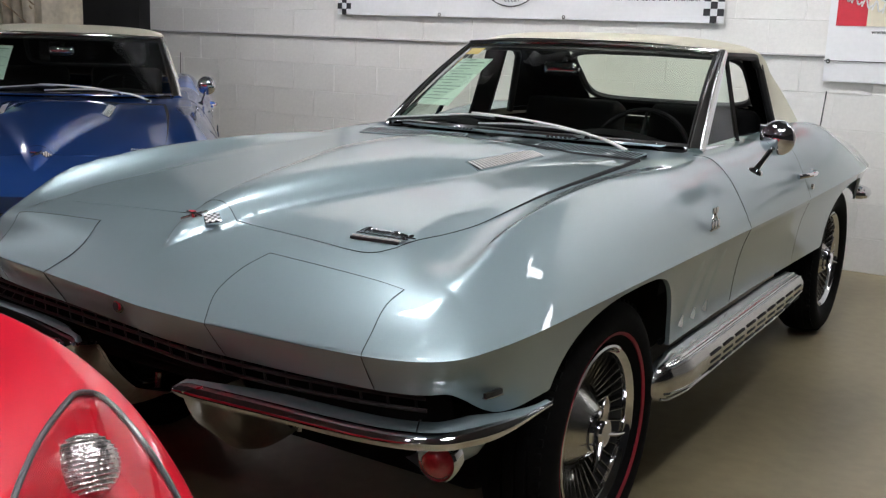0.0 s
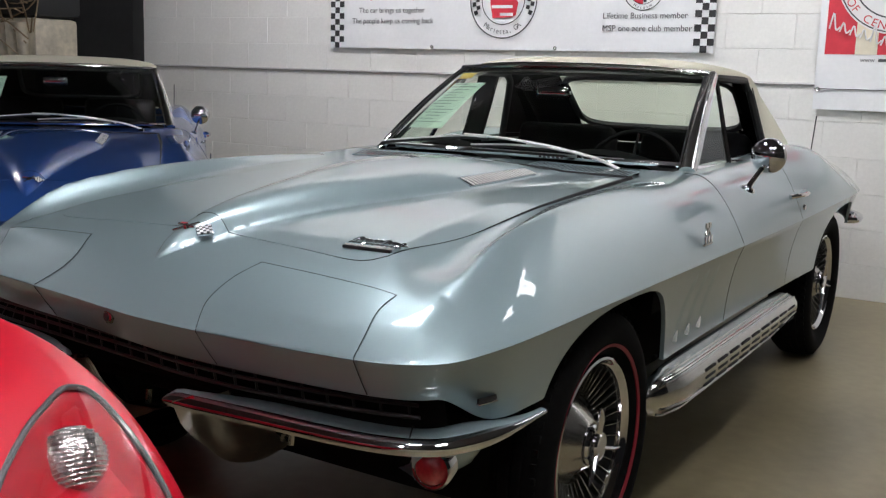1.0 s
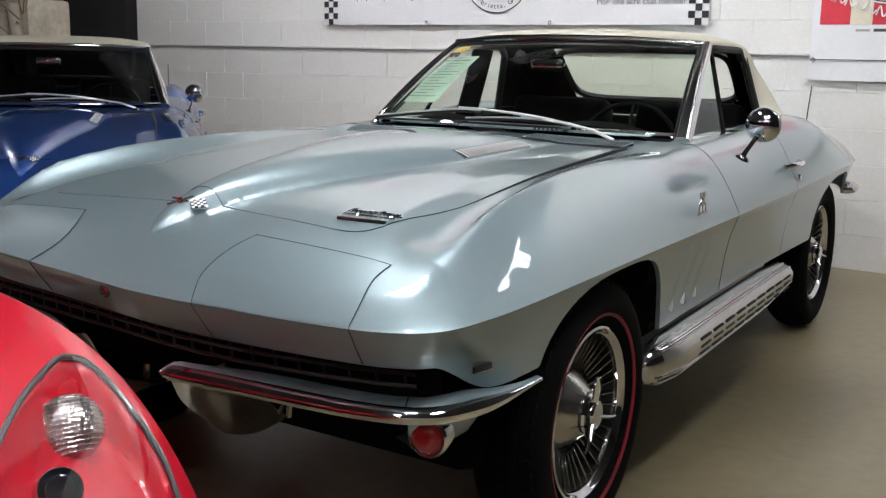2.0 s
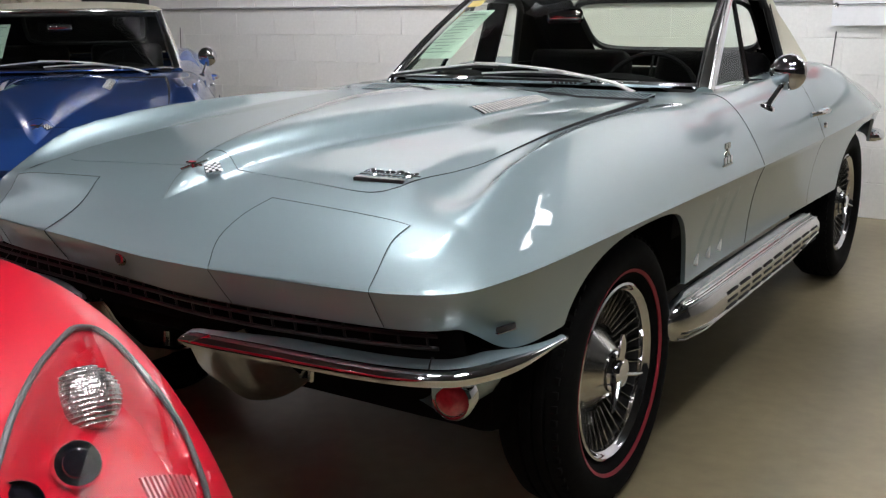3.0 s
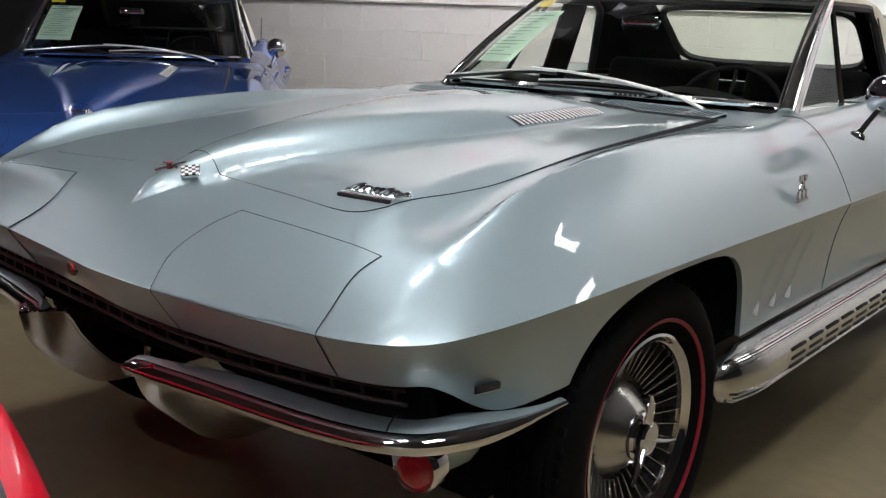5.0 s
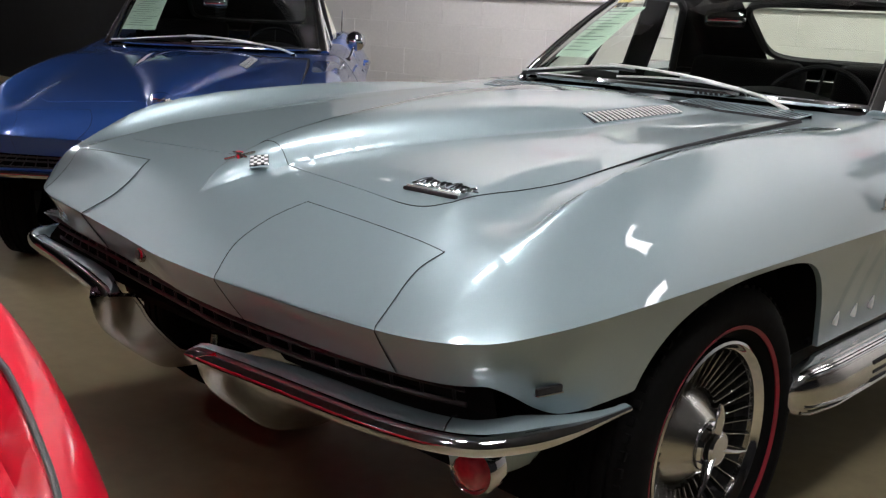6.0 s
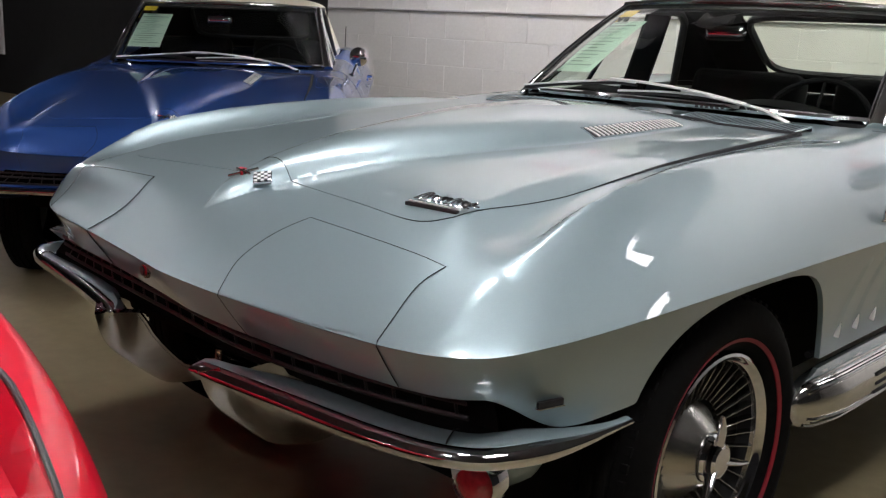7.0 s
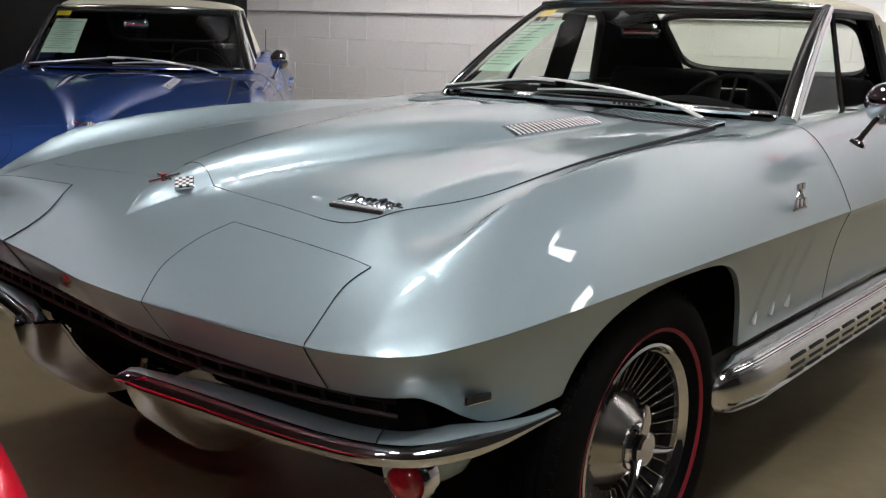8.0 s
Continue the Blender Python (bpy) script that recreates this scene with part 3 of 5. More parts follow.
        if s > 0:
            prof = spline([(-0.792, 0.535), (-0.762, 0.47), (-0.70, 0.412), (-0.64, 0.362), (-0.57, 0.336), (-0.51, 0.329), (-0.45, 0.334)], 24)
        else:
            prof = spline([(-0.812, 0.53), (-0.798, 0.48), (-0.770, 0.441), (-0.71, 0.395), (-0.62, 0.352), (-0.56, 0.336), (-0.50, 0.331), (-0.45, 0.334)], 24)
        guard = []
        for k, (yy, zz) in enumerate(prof):
            zt = 0.535 - 0.03 * smooth(-0.70, -0.50, yy)
            inner = np.interp(yy, (-0.80, -0.745, -0.70, -0.60, -0.50), (0.54, 0.53, 0.472, 0.395, 0.355))
            line = []
            for w in np.linspace(-1, 1, 13):
                zt_w = max(inner if w < 0 or s < 0 else zt, zz + 0.015)
                o = 0.215 + 0.040 * w * (0.55 + 0.45 * abs(w))
                line.append((s * o, yy + 0.020 * abs(w) ** 1.5, zz + (zt_w - zz) * abs(w) ** 1.8))
            guard.append(line)
        horn = piece("bumper_guard", sheet(guard), CHROME, bumper)
        if s < 0:
            piece("guard_lip", tube([r[0] for r in guard], 0.0065, 8), CHROME, horn)
        piece("bumper_bolt", tube([(s * 0.235, -0.455, 0.345), (s * 0.235, -0.45, 0.385)], 0.008, 6), BRUSHED, bumper)
        piece("bumper_joint", seam([(r[0], r[1], r[2]) for r in np.array(rows[27])[:5] + np.array([0, -0.001, 0.0015])], 0.0015), SEAM, bumper)
        # lower corner valance and the turn lamp
        vrows = []
        for k in range(27, 51):
            p = plan[k]
            a, b = plan[k - 1], plan[k + 1]
            n = np.array([b[1] - a[1], -(b[0] - a[0]), 0])
            n /= np.linalg.norm(n)
            drop = (0.06 + 0.05 * smooth(0.35, 0.72, p[0])) * (1 - 0.6 * float(smooth(47, 51, k))) * (1 if s > 0 else 0.35)
            vrows.append([(s * (p[0] - n[0] * d), p[1] - n[1] * d, p[2] - 0.01 - h * drop / 0.13) for d, h in ((0.040, -0.005), (0.048, 0.03), (0.068, 0.07), (0.105, 0.105), (0.16, 0.128), (0.24, 0.135))])
        piece("lower_valance", sheet(vrows), paint, car)
        lampm = Matrix.Translation((s * 0.728, -0.628 if s > 0 else -0.52, 0.468 if s > 0 else 0.505)) @ Matrix.Rotation(radians(-90 + 8 * s), 4, "Z")
        bezel = piece("turn_lamp", moved(lathe([(0.040, -0.022), (0.041, 0.012), (0.037, 0.018), (0.033, 0.014)], 32), lampm), CHROME, car, "round turn lamp in a chrome ring")
        piece("lens", moved(lathe([(0.034, 0.008), (0.032, 0.018), (0.024, 0.026), (0.012, 0.030), (0, 0.031)], 28), lampm), LAMP_RED, bezel, "red lamp lens")
        slot = piece("side_marker", moved(block(0, 0, 0, 0.007, 0.048, 0.010, 0.002), Matrix.Translation((s * (side_x(-0.545, 0.590) + 0.004), -0.545, 0.590)) @ Matrix.Rotation(radians(-14 * s), 4, "Z")), BLACK, car, "dark side marker slot")
        piece("marker_edge", moved(block(0, 0, -0.006, 0.010, 0.050, 0.003, 0.001), Matrix.Translation((s * (side_x(-0.545, 0.590) + 0.004), -0.545, 0.590)) @ Matrix.Rotation(radians(-14 * s), 4, "Z")), CHROME, slot)

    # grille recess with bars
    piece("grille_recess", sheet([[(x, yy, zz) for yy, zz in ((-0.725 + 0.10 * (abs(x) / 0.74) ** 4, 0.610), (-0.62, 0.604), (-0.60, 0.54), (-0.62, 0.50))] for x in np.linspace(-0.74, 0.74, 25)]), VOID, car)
    for k, (zz, yy) in enumerate(((0.590, -0.690), (0.572, -0.685), (0.546, -0.680))):
        piece("grille_bar", tube([(x, yy + 0.09 * (abs(x) / 0.72) ** 3, zz) for x in np.linspace(-0.68, 0.68, 21)], 0.0045, 6), BLACK, car)
    for k in range(25):
        x = -0.66 + 0.055 * k
        y0 = 0.09 * (abs(x) / 0.72) ** 3
        piece("grille_upright", tube([(x, y0 - 0.690, 0.603), (x, y0 - 0.678, 0.545)], 0.003, 5), BLACK, car)
    piece("lip_trim", tube([side_point(i, CREASE[i, 2] - 0.083) * np.array((k, 1, 1)) + np.array((0, 0.012, 0)) for k, i in [(-1, i) for i in range(120, 0, -8)] + [(1, i) for i in range(0, 121, 8)]], 0.0022, 5), BRUSHED, car)

    # badges
    nose = piece("nose_badge", moved(lathe([(0.0, 0.007), (0.010, 0.006), (0.015, 0.003), (0.016, -0.004)], 20), Matrix.Translation((0, -0.788, 0.668)) @ Matrix.Rotation(-math.pi / 2, 4, "Z")), BRUSHED, car, "small round chrome nose badge")
    piece("badge_centre", moved(lathe([(0.0, 0.009), (0.009, 0.008), (0.0105, 0.004)], 16), Matrix.Translation((0, -0.788, 0.668)) @ Matrix.Rotation(-math.pi / 2, 4, "Z")), BANNER_BLACK, nose)
    tilt = math.atan2(float(top_z(0, -0.50) - top_z(0, -0.56)), 0.06)
    fm = Matrix.Translation((0.040, -0.526, float(top_z(0.04, -0.526)) + 0.004)) @ Matrix.Rotation(tilt, 4, "X") @ Matrix.Rotation(radians(14), 4, "Y") @ Matrix.Rotation(radians(-40), 4, "Z") @ Matrix.Translation((-0.025, 0.009, 0))
    pole = Matrix.Translation((0.018, -0.547, float(top_z(0.01, -0.547)) + 0.001)) @ Matrix.Rotation(tilt, 4, "X")
    flags = piece("crossed_flags", joined(moved(block(0, 0, 0, 0.062, 0.004, 0.005, 0.0015), pole @ Matrix.Translation((-0.012, 0, 0.003)) @ Matrix.Rotation(radians(52), 4, "Z")),
                                          moved(block(0, 0, 0, 0.056, 0.004, 0.005, 0.0015), pole @ Matrix.Translation((-0.014, 0.002, 0.004)) @ Matrix.Rotation(radians(-8), 4, "Z")),
                                          moved(lathe([(0.0, 0.009), (0.006, 0.008), (0.008, 0.0)], 12, "z"), pole @ Matrix.Translation((-0.012, 0.0, 0.0)))), BRUSHED, car, "chrome crossed flags badge")
    v, f, chk = [], [], []
    w = 0.0068
    for i in range(5):
        for j in range(5):
            x0, y0 = 0.008 + i * w, -0.026 + j * w
            f.append(tuple(range(len(v), len(v) + 4)))
            v += [tuple(fm @ Vector(q)) for q in ((x0, y0, 0.0065), (x0 + w, y0, 0.0065), (x0 + w, y0 + w, 0.0065), (x0, y0 + w, 0.0065))]
            chk.append((i + j) % 2)
    flag = piece("checked_flag", (v, f), [WHITE_ENAMEL, BANNER_BLACK], flags, flat=True)
    for p, c in zip(flag.data.polygons, chk):
        p.material_index = c
    piece("flag_plate", moved(block(0.025, -0.009, 0.002, 0.037, 0.037, 0.006, 0.002), fm), CHROME, flags)
    piece("red_flag", moved(block(-0.030, 0.010, 0.003, 0.020, 0.010, 0.003, 0.001), pole), BANNER_RED, flags)
    yb2 = -0.437
    zb = float(top_z(0.435, yb2)) + 0.006
    bdg = piece("bonnet_badge", moved(block(0, 0, 0, 0.118, 0.009, 0.007, 0.002), Matrix.Translation((0.444, yb2 - 0.025, zb - 0.006)) @ Matrix.Rotation(radians(4), 4, "Z")), BLACK, car, "chrome script badge on a dark bar")
    piece("bar_edge", moved(block(0, 0, 0, 0.118, 0.003, 0.003, 0.001), Matrix.Translation((0.444, yb2 - 0.0185, zb - 0.002)) @ Matrix.Rotation(radians(4), 4, "Z")), SATIN, bdg)
    for k in range(11):
        x0, tall = 0.388 + k * 0.0118, 0.034 if k in (0, 6) else 0.020 if k % 3 else 0.014
        piece("script_stroke", tube(spline([(x0, yb2 - 0.014, zb + 0.001), (x0 + 0.010, yb2 - 0.006 + tall, zb + 0.006), (x0 + 0.005, yb2 - 0.002 + 0.6 * tall, zb + 0.007), (x0 + 0.007, yb2 - 0.013, zb + 0.003), (x0 + 0.0135, yb2 - 0.011, zb + 0.002)], 12), 0.0019, 5), CHROME, bdg)
    piece("script_tail", tube(spline([(0.500, yb2 - 0.006, zb + 0.002), (0.512, yb2 + 0.002, zb + 0.003), (0.524, yb2 + 0.010, zb + 0.002)], 8), 0.0024, 5), CHROME, bdg)

    # bonnet vents and cowl grille
    for s in (-1, 1):
        ys = np.linspace(0.255, 0.605, 22)
        base_pts = [(s * (float(bulge_w(y)) * 0.90), y) for y in ys]
        bed = [[(x + s * q, y, float(top_z(x + s * q, y)) + up) for q, up in ((-0.020, -0.004), (-0.019, 0.0024), (0.0, 0.0032), (0.019, 0.0024), (0.020, -0.004))] for x, y in base_pts]
        vent = piece("bonnet_vent", sheet(bed), SEAM, bonnet, "slotted bright vent on the raised centre")
        for k in range(1, 22):
            x, y = base_pts[k]
            fin = [[(x + s * q, y - 0.010 + (q + 0.019) * 0.30 + e, float(top_z(x + s * q, y)) + 0.0042) for e in (0.0, 0.0080)] for q in (-0.018, -0.009, 0.0, 0.009, 0.018)]
            piece("vent_fin", shell(fin, (0, 0, -0.002)), SATIN, vent)
        rim = [(x - s * 0.021, y, float(top_z(x - s * 0.021, y)) + 0.002) for x, y in base_pts] + [(x + s * 0.021, y, float(top_z(x + s * 0.021, y)) + 0.002) for x, y in reversed(base_pts)]
        piece("vent_rim", tube(rim, 0.0022, 5, closed=True), paint, vent)
    if detail:
        for s in (-1, 1):
            line = [(0.150 + 0.375 * t, 0.862 - 0.070 * t) for t in np.linspace(0, 1, 27)]
            bed = [[(s * (x + 0.20 * d), y + d, float(top_z(x, y)) + 0.007 + 0.14 * d + up) for d, up in ((-0.042, -0.008), (-0.040, 0.0), (0.0, 0.0), (0.040, 0.0), (0.042, -0.014))] for x, y in line]
            cowl = piece("cowl_grille", sheet(bed), SEAM, body, "slotted cowl grille under the windscreen")
            for x, y in line:
                rib = [[(s * (x + e + 0.20 * d), y + d, float(top_z(x, y)) + 0.0080 + 0.14 * d) for e in (-0.0026, 0.0026)] for d in (-0.040, 0.0, 0.040)]
                piece("cowl_rib", shell(rib, (0, 0, -0.003)), paint, cowl)
            edge = [bed[k][1] for k in range(27)] + [bed[k][3] for k in reversed(range(27))]
            piece("cowl_rim", tube(edge, 0.0025, 5, closed=True), paint, cowl)

    # fender badge and louvres
    for s in (-1, 1):
        yb3 = 0.62
        xs = 0.822
        zz = 0.768
        bx = s * (xs + 0.006)
        fb = piece("fender_badge", joined(*[moved(block(0, 0, 0, 0.007, 0.046, 0.007, 0.002), Matrix.Translation((bx, yb3 + 0.002, zz + 0.016)) @ Matrix.Rotation(radians(a), 4, "X")) for a in (40, -40)],
                                          *[moved(block(0, 0, 0, 0.006, 0.020, 0.016, 0.003), Matrix.Translation((bx, yb3 + q, zz + 0.028))) for q in (-0.012, 0.014)],
                                          block(s * (xs + 0.009), yb3, zz - 0.024, 0.006, 0.080, 0.005, 0.002)), BRUSHED, car, "small chrome crossed flags badge on the fender")
        for q in (-0.026, 0.0, 0.026):
            piece("badge_bar", block(s * (xs + 0.009), yb3 + q, zz - 0.010, 0.006, 0.016, 0.020, 0.002), CHROME, fb)
        for k in range(3):
            strip = []
            for t in np.linspace(0, 1, 16):
                yc, z = 0.556 + 0.103 * k - 0.082 * t, 0.668 - 0.165 * t
                half = 0.015 * (math.sqrt(max(0.0, 1 - (1 - t / 0.08) ** 2)) if t < 0.08 else 1)
                deep = min(1.0, 6 * t, 8 * (1 - t) + 0.15)
                strip.append([(s * (side_x(yc + q * half, z) + 0.0005 + up * deep), yc + q * half, z) for q, up in ((-1, 0.0), (-0.5, 0.0010), (0.1, 0.0024), (0.75, 0.0042), (0.95, 0.0036), (1, -0.001))])
            piece("fender_louvre", sheet(strip), paint, car)

    # windscreen
    G3 = np.array([[screen_line(s, t) for s in np.linspace(-1, 1, 33)] for t in np.linspace(0, 1, 14)])
    wind = piece("windscreen", sheet(G3), PANE if detail else DIM_SCREEN_PANE, car, "clear curved windscreen")
    wind.visible_shadow = False
    piece("screen_foot_trim", tube(G3[0] + np.array([0, -0.006, 0.0]), 0.010, 8), CHROME, wind)
    piece("screen_head_trim", joined(tube(G3[-1] + np.array([0, -0.006, 0.004]), 0.0105, 8)), ALUMINIUM, wind)
    piece("screen_head_seal", tube(G3[-1] + np.array([0, -0.002, -0.018]), 0.012, 6), BLACK, wind)
    for s in (-1, 1):
        pil = np.array([screen_line(s, t) for t in np.linspace(-0.06, 0.985, 16)]) + np.array([s * 0.012, 0.008, 0])
        # brighter metal on the driver's side: the light it catches is in the colour
        piece("pillar", tube(pil if s > 0 else pil - np.array([s * 0.008, 0, 0]), np.linspace(0.030, 0.020, 16) * (1 if s > 0 else 0.5), 10), ALUMINIUM if s > 0 else CHROME, wind, "bright windscreen pillar")
        inn = np.array([screen_line(s * 0.985, t) for t in np.linspace(0.02, 0.99, 16)]) + np.array([0, -0.004, 0])
        piece("pillar_seal", tube(inn, 0.0055, 6), BLACK, wind)

    # wipers
    for arm_line, blade_line in (([(0.455, 0.866, 0.910), (0.36, 0.880, 0.940), (0.22, 0.893, 0.958), (0.105, 0.897, 0.968)], [(-0.105, 0.885, 0.955), (0.02, 0.890, 0.962), (0.10, 0.893, 0.963), (0.18, 0.905, 0.960), (0.275, 0.925, 0.952)]),
                                 ([(0.30, 0.915, 0.945), (0.16, 0.893, 0.970), (0.0, 0.880, 0.985), (-0.13, 0.880, 0.990)], [(-0.565, 0.998, 0.938), (-0.44, 0.945, 0.952), (-0.30, 0.908, 0.968), (-0.13, 0.880, 0.984), (-0.04, 0.878, 0.983)])):
        arm = piece("wiper", tube(spline(arm_line, 16), np.linspace(0.009, 0.0045, 16), 8, flatten=0.7), SATIN, car, "bright metal windscreen wiper")
        bl = spline(blade_line, 18)
        piece("blade", tube(bl + np.array([0, 0.006, -0.008]), 0.005, 6), BLACK, arm, "black rubber wiper blade")
        piece("blade_spine", tube(bl, 0.0036, 6), SATIN, arm)
        piece("wiper_pivot", moved(lathe([(0.017, 0), (0.015, 0.014), (0.0, 0.018)], 14, "z"), Matrix.Translation(np.array(arm_line[0]) - np.array([0, 0, 0.012]))), CHROME, arm)

    # folding top
    rail_w = curve((1.36, 0.495), (1.6, 0.53), (2.0, 0.55), (2.45, 0.565))
    crown = curve((1.36, 1.250), (1.5, 1.268), (1.7, 1.280), (1.9, 1.270), (2.02, 1.235), (2.15, 1.150), (2.30, 1.030), (2.42, 0.935), (2.48, 0.915))
    foot = curve((1.36, 1.205), (1.90, 1.200), (1.955, 1.16), (2.01, 0.98), (2.04, 0.915), (2.48, 0.905))

    def top_grid(inset):
        rows = []
        for y in np.concatenate([np.linspace(1.36, 1.9, 16), np.linspace(1.91, 2.08, 18), np.linspace(2.1, 2.48, 22)]):
            w, c, lo = float(rail_w(y)) - inset, float(crown(y)) - inset, float(foot(y))
            bow = 0.135 * (1 - smooth(1.36, 1.75, y))
            line = []
            for u in np.linspace(0, 1, 26):
                a = u * math.pi / 2
                x = w * math.sin(a) ** 0.75
                drop = (c - max(min(c - 0.055, 1.20), lo)) * (1 - math.cos(a) ** 0.62)
                line.append((x, y + bow * (x / 0.5) ** 2, c - drop))
            x1, z1 = line[-1][0], line[-1][2]
            yy = line[-1][1]
            for u in np.linspace(0, 1, 12)[1:]:
                z = z1 + (lo - z1) * u
                line.append((x1 + 0.075 * max(0, (1.2 - z)) / 0.29, yy, z))
            rows.append(line)
        return np.array(rows)

    def opened(P):
        v, f = sheet(P)
        m2 = P.shape[1]
        keep = []
        for q in f:
            c = np.mean([v[i] for i in q], 0)
            if -0.345 < c[0] < 0.44 and 0.985 < c[2] < 1.215 and c[1] > 2.05 and q[0] % m2 < 26:
                continue
            keep.append(q)
        return v, keep
    P1, P2 = top_grid(0.0), top_grid(0.012)
    a1, a2 = opened(P1), opened(P2)
    b1, b2 = (opened(P * np.array([-1.0, 1, 1])) for P in (P1, P2))
    top = piece("folding_top", joined(a1, b1), CREAM, car, "raised cream vinyl folding top")
    piece("headliner", joined(a2, b2), LEATHER, top, "black headliner")
    wy = [(y, float(crown(y))) for y in np.linspace(2.03, 2.37, 14)]
    pane = piece("rear_window", sheet([[(x, y, z - 0.006) for x in np.linspace(-0.39, 0.455, 9)] for y, z in wy]), VINYL_PANE if detail else DIM_REAR_PANE, top, "clear rear window" if detail else "rear window darkened to stand for the cabin's shade")
    pane.visible_shadow = False
    ring = [(0.0475 + 0.3925 * math.copysign(abs(math.cos(w)) ** 0.35, math.cos(w)), 2.210 - 0.140 * math.copysign(abs(math.sin(w)) ** 0.35, math.sin(w))) for w in np.linspace(0, 2 * math.pi, 60, endpoint=False)]
    piece("rear_window_frame", tube([(x, y, float(crown(y)) - 0.004) for x, y in ring], 0.016, 6, closed=True), BLACK, pane)
    for s in (-1, 1):
        rail = [(s * (float(rail_w(y)) - 0.012), y + 0.135 * (1 - smooth(1.36, 1.75, y)) * 1.1, float(foot(y)) + 0.006) for y in np.linspace(1.38, 1.95, 16)]
        rail += [(s * (0.535 + 0.075 * (1.2 - z) / 0.29), 1.955 + (1.2 - z) * 0.25, z) for z in np.linspace(1.17, 0.915, 10)]
        piece("top_rail", tube(rail, 0.016, 8), BLACK, top)
        # door glass with the vent pane
        q0, q1 = screen_line(s, 0.0) + np.array([s * 0.018, 0.06, -0.01]), screen_line(s, 1.0) + np.array([s * 0.012, 0.03, -0.02])
        r0, r1 = np.array([s * 0.640, 1.43, 0.905]), np.array([s * 0.535, 1.62, 1.205])
        e0, e1 = np.array([s * 0.635, 1.96, 0.92]), np.array([s * 0.545, 1.93, 1.195])
        vp = piece("vent_pane", sheet([[q0, r0], [q1, q1 * 0.6 + r1 * 0.4]]), SIDE_PANE, car, "triangular quarter vent pane")
        vp.visible_shadow = False
        piece("vent_frame", joined(tube([q0, r0], 0.009, 6), tube([r0, q1 * 0.75 + r1 * 0.25], 0.009, 6), tube([q0, q1], 0.009, 6)), CHROME, vp)
    # interior
    tub = [[(-0.60, y, 0.90), (-0.58, y, 0.45), (0, y, 0.42), (0.58, y, 0.45), (0.60, y, 0.90)] for y in (0.9, 1.2, 1.7, 2.2, 2.4)]
    piece("cabin_tub", sheet(tub), LEATHER, car, "black cabin lining")
    dash = [[(x, 1.0 + 0.10 * (x / 0.6) ** 2 + dy, 0.90 + dz + 0.055 * max(0, 1 - ((abs(x) - 0.30) / 0.24) ** 2)) for dy, dz in ((-0.05, -0.01), (0.06, 0.0), (0.16, -0.02), (0.19, -0.06), (0.17, -0.25))] for x in np.linspace(-0.58, 0.58, 41)]
    piece("dashboard", sheet(dash), LEATHER, car, "black twin-cowl dashboard")
    for s in (-1, 1):
        seat = piece("seat", joined(block(s * 0.30, 1.72, 0.52, 0.46, 0.50, 0.16, 0.05, 3), moved(block(0, 0, 0.24, 0.46, 0.14, 0.52, 0.05, 3), Matrix.Translation((s * 0.30, 1.98, 0.50)) @ Matrix.Rotation(radians(-14), 4, "X"))), LEATHER, car, "black leather bucket seat")
    wheel_pts = [(0.30 + 0.19 * math.cos(w), 1.36 + 0.06 * math.sin(w), 0.83 + 0.175 * math.sin(w)) for w in np.linspace(0, 2 * math.pi, 32, endpoint=False)]
    sw = piece("steering_wheel", tube(wheel_pts, 0.009, 8, closed=True), LEATHER, car)
    for k in range(3):
        w = radians(90 + 120 * k)
        piece("spoke", tube([(0.30, 1.34, 0.83), (0.30 + 0.185 * math.cos(w), 1.36 + 0.06 * math.sin(w), 0.83 + 0.17 * math.sin(w))], 0.006, 6), LEATHER, sw)
    mir = piece("inside_mirror", joined(block(-0.05, 1.40, 1.138, 0.145, 0.030, 0.056, 0.022, 3), tube([(-0.05, 1.405, 1.15), (-0.04, 1.43, 1.19)], 0.010, 8)), CHROME, car, "bright rounded inside mirror")
    piece("mirror_glass", block(-0.05, 1.4165, 1.138, 0.128, 0.004, 0.042, 0.0015), BLACK_GLASS, mir)
    # broad dark strap of the top frame across the passenger's side glass
    strap = [[(-0.560, y0 + d, z) for d in (0.0, 0.085, 0.165)] for y0, z in ((1.705, 1.195), (1.65, 1.08), (1.595, 0.97), (1.54, 0.875))]
    piece("frame_strap", shell(strap, (0.012, 0, 0)), LEATHER, top, "black strap of the top frame")

    # window sheet on the passenger side
    sh = np.array([[screen_line(s, t) + np.array([0, 0.014, -0.010]) for s in np.linspace(-0.93, -0.58, 8)] for t in np.linspace(0.22, 0.80, 8)])
    sticker = piece("window_sheet", sheet(sh), PAPER, car, "pale printed sheet behind the windscreen")
    for k in range(14):
        t = 0.27 + 0.037 * k
        a, b = -0.90 + 0.03 * (k % 3), -0.61 - 0.04 * ((k * 7) % 4)
        bar = np.array([[screen_line(s, tt) + np.array([0, 0.010, -0.004]) for s in np.linspace(a, b, 5)] for tt in (t, t + (0.016 if k > 11 else 0.009))])
        piece("print_bar", sheet(bar), INK, sticker)
    yl = np.array([[screen_line(s, t) + np.array([0, 0.012, -0.008]) for s in np.linspace(-0.97 + 0.1 * (1 - t), -0.80, 5)] for t in np.linspace(0.86, 0.95, 4)])
    piece("yellow_sticker", sheet(yl), YELLOW, car, "small yellow sticker in the windscreen corner")

    # driver's door mirror
    mb = np.array([0.825 if detail else 0.755, 1.005, 0.872 if detail else 0.880])
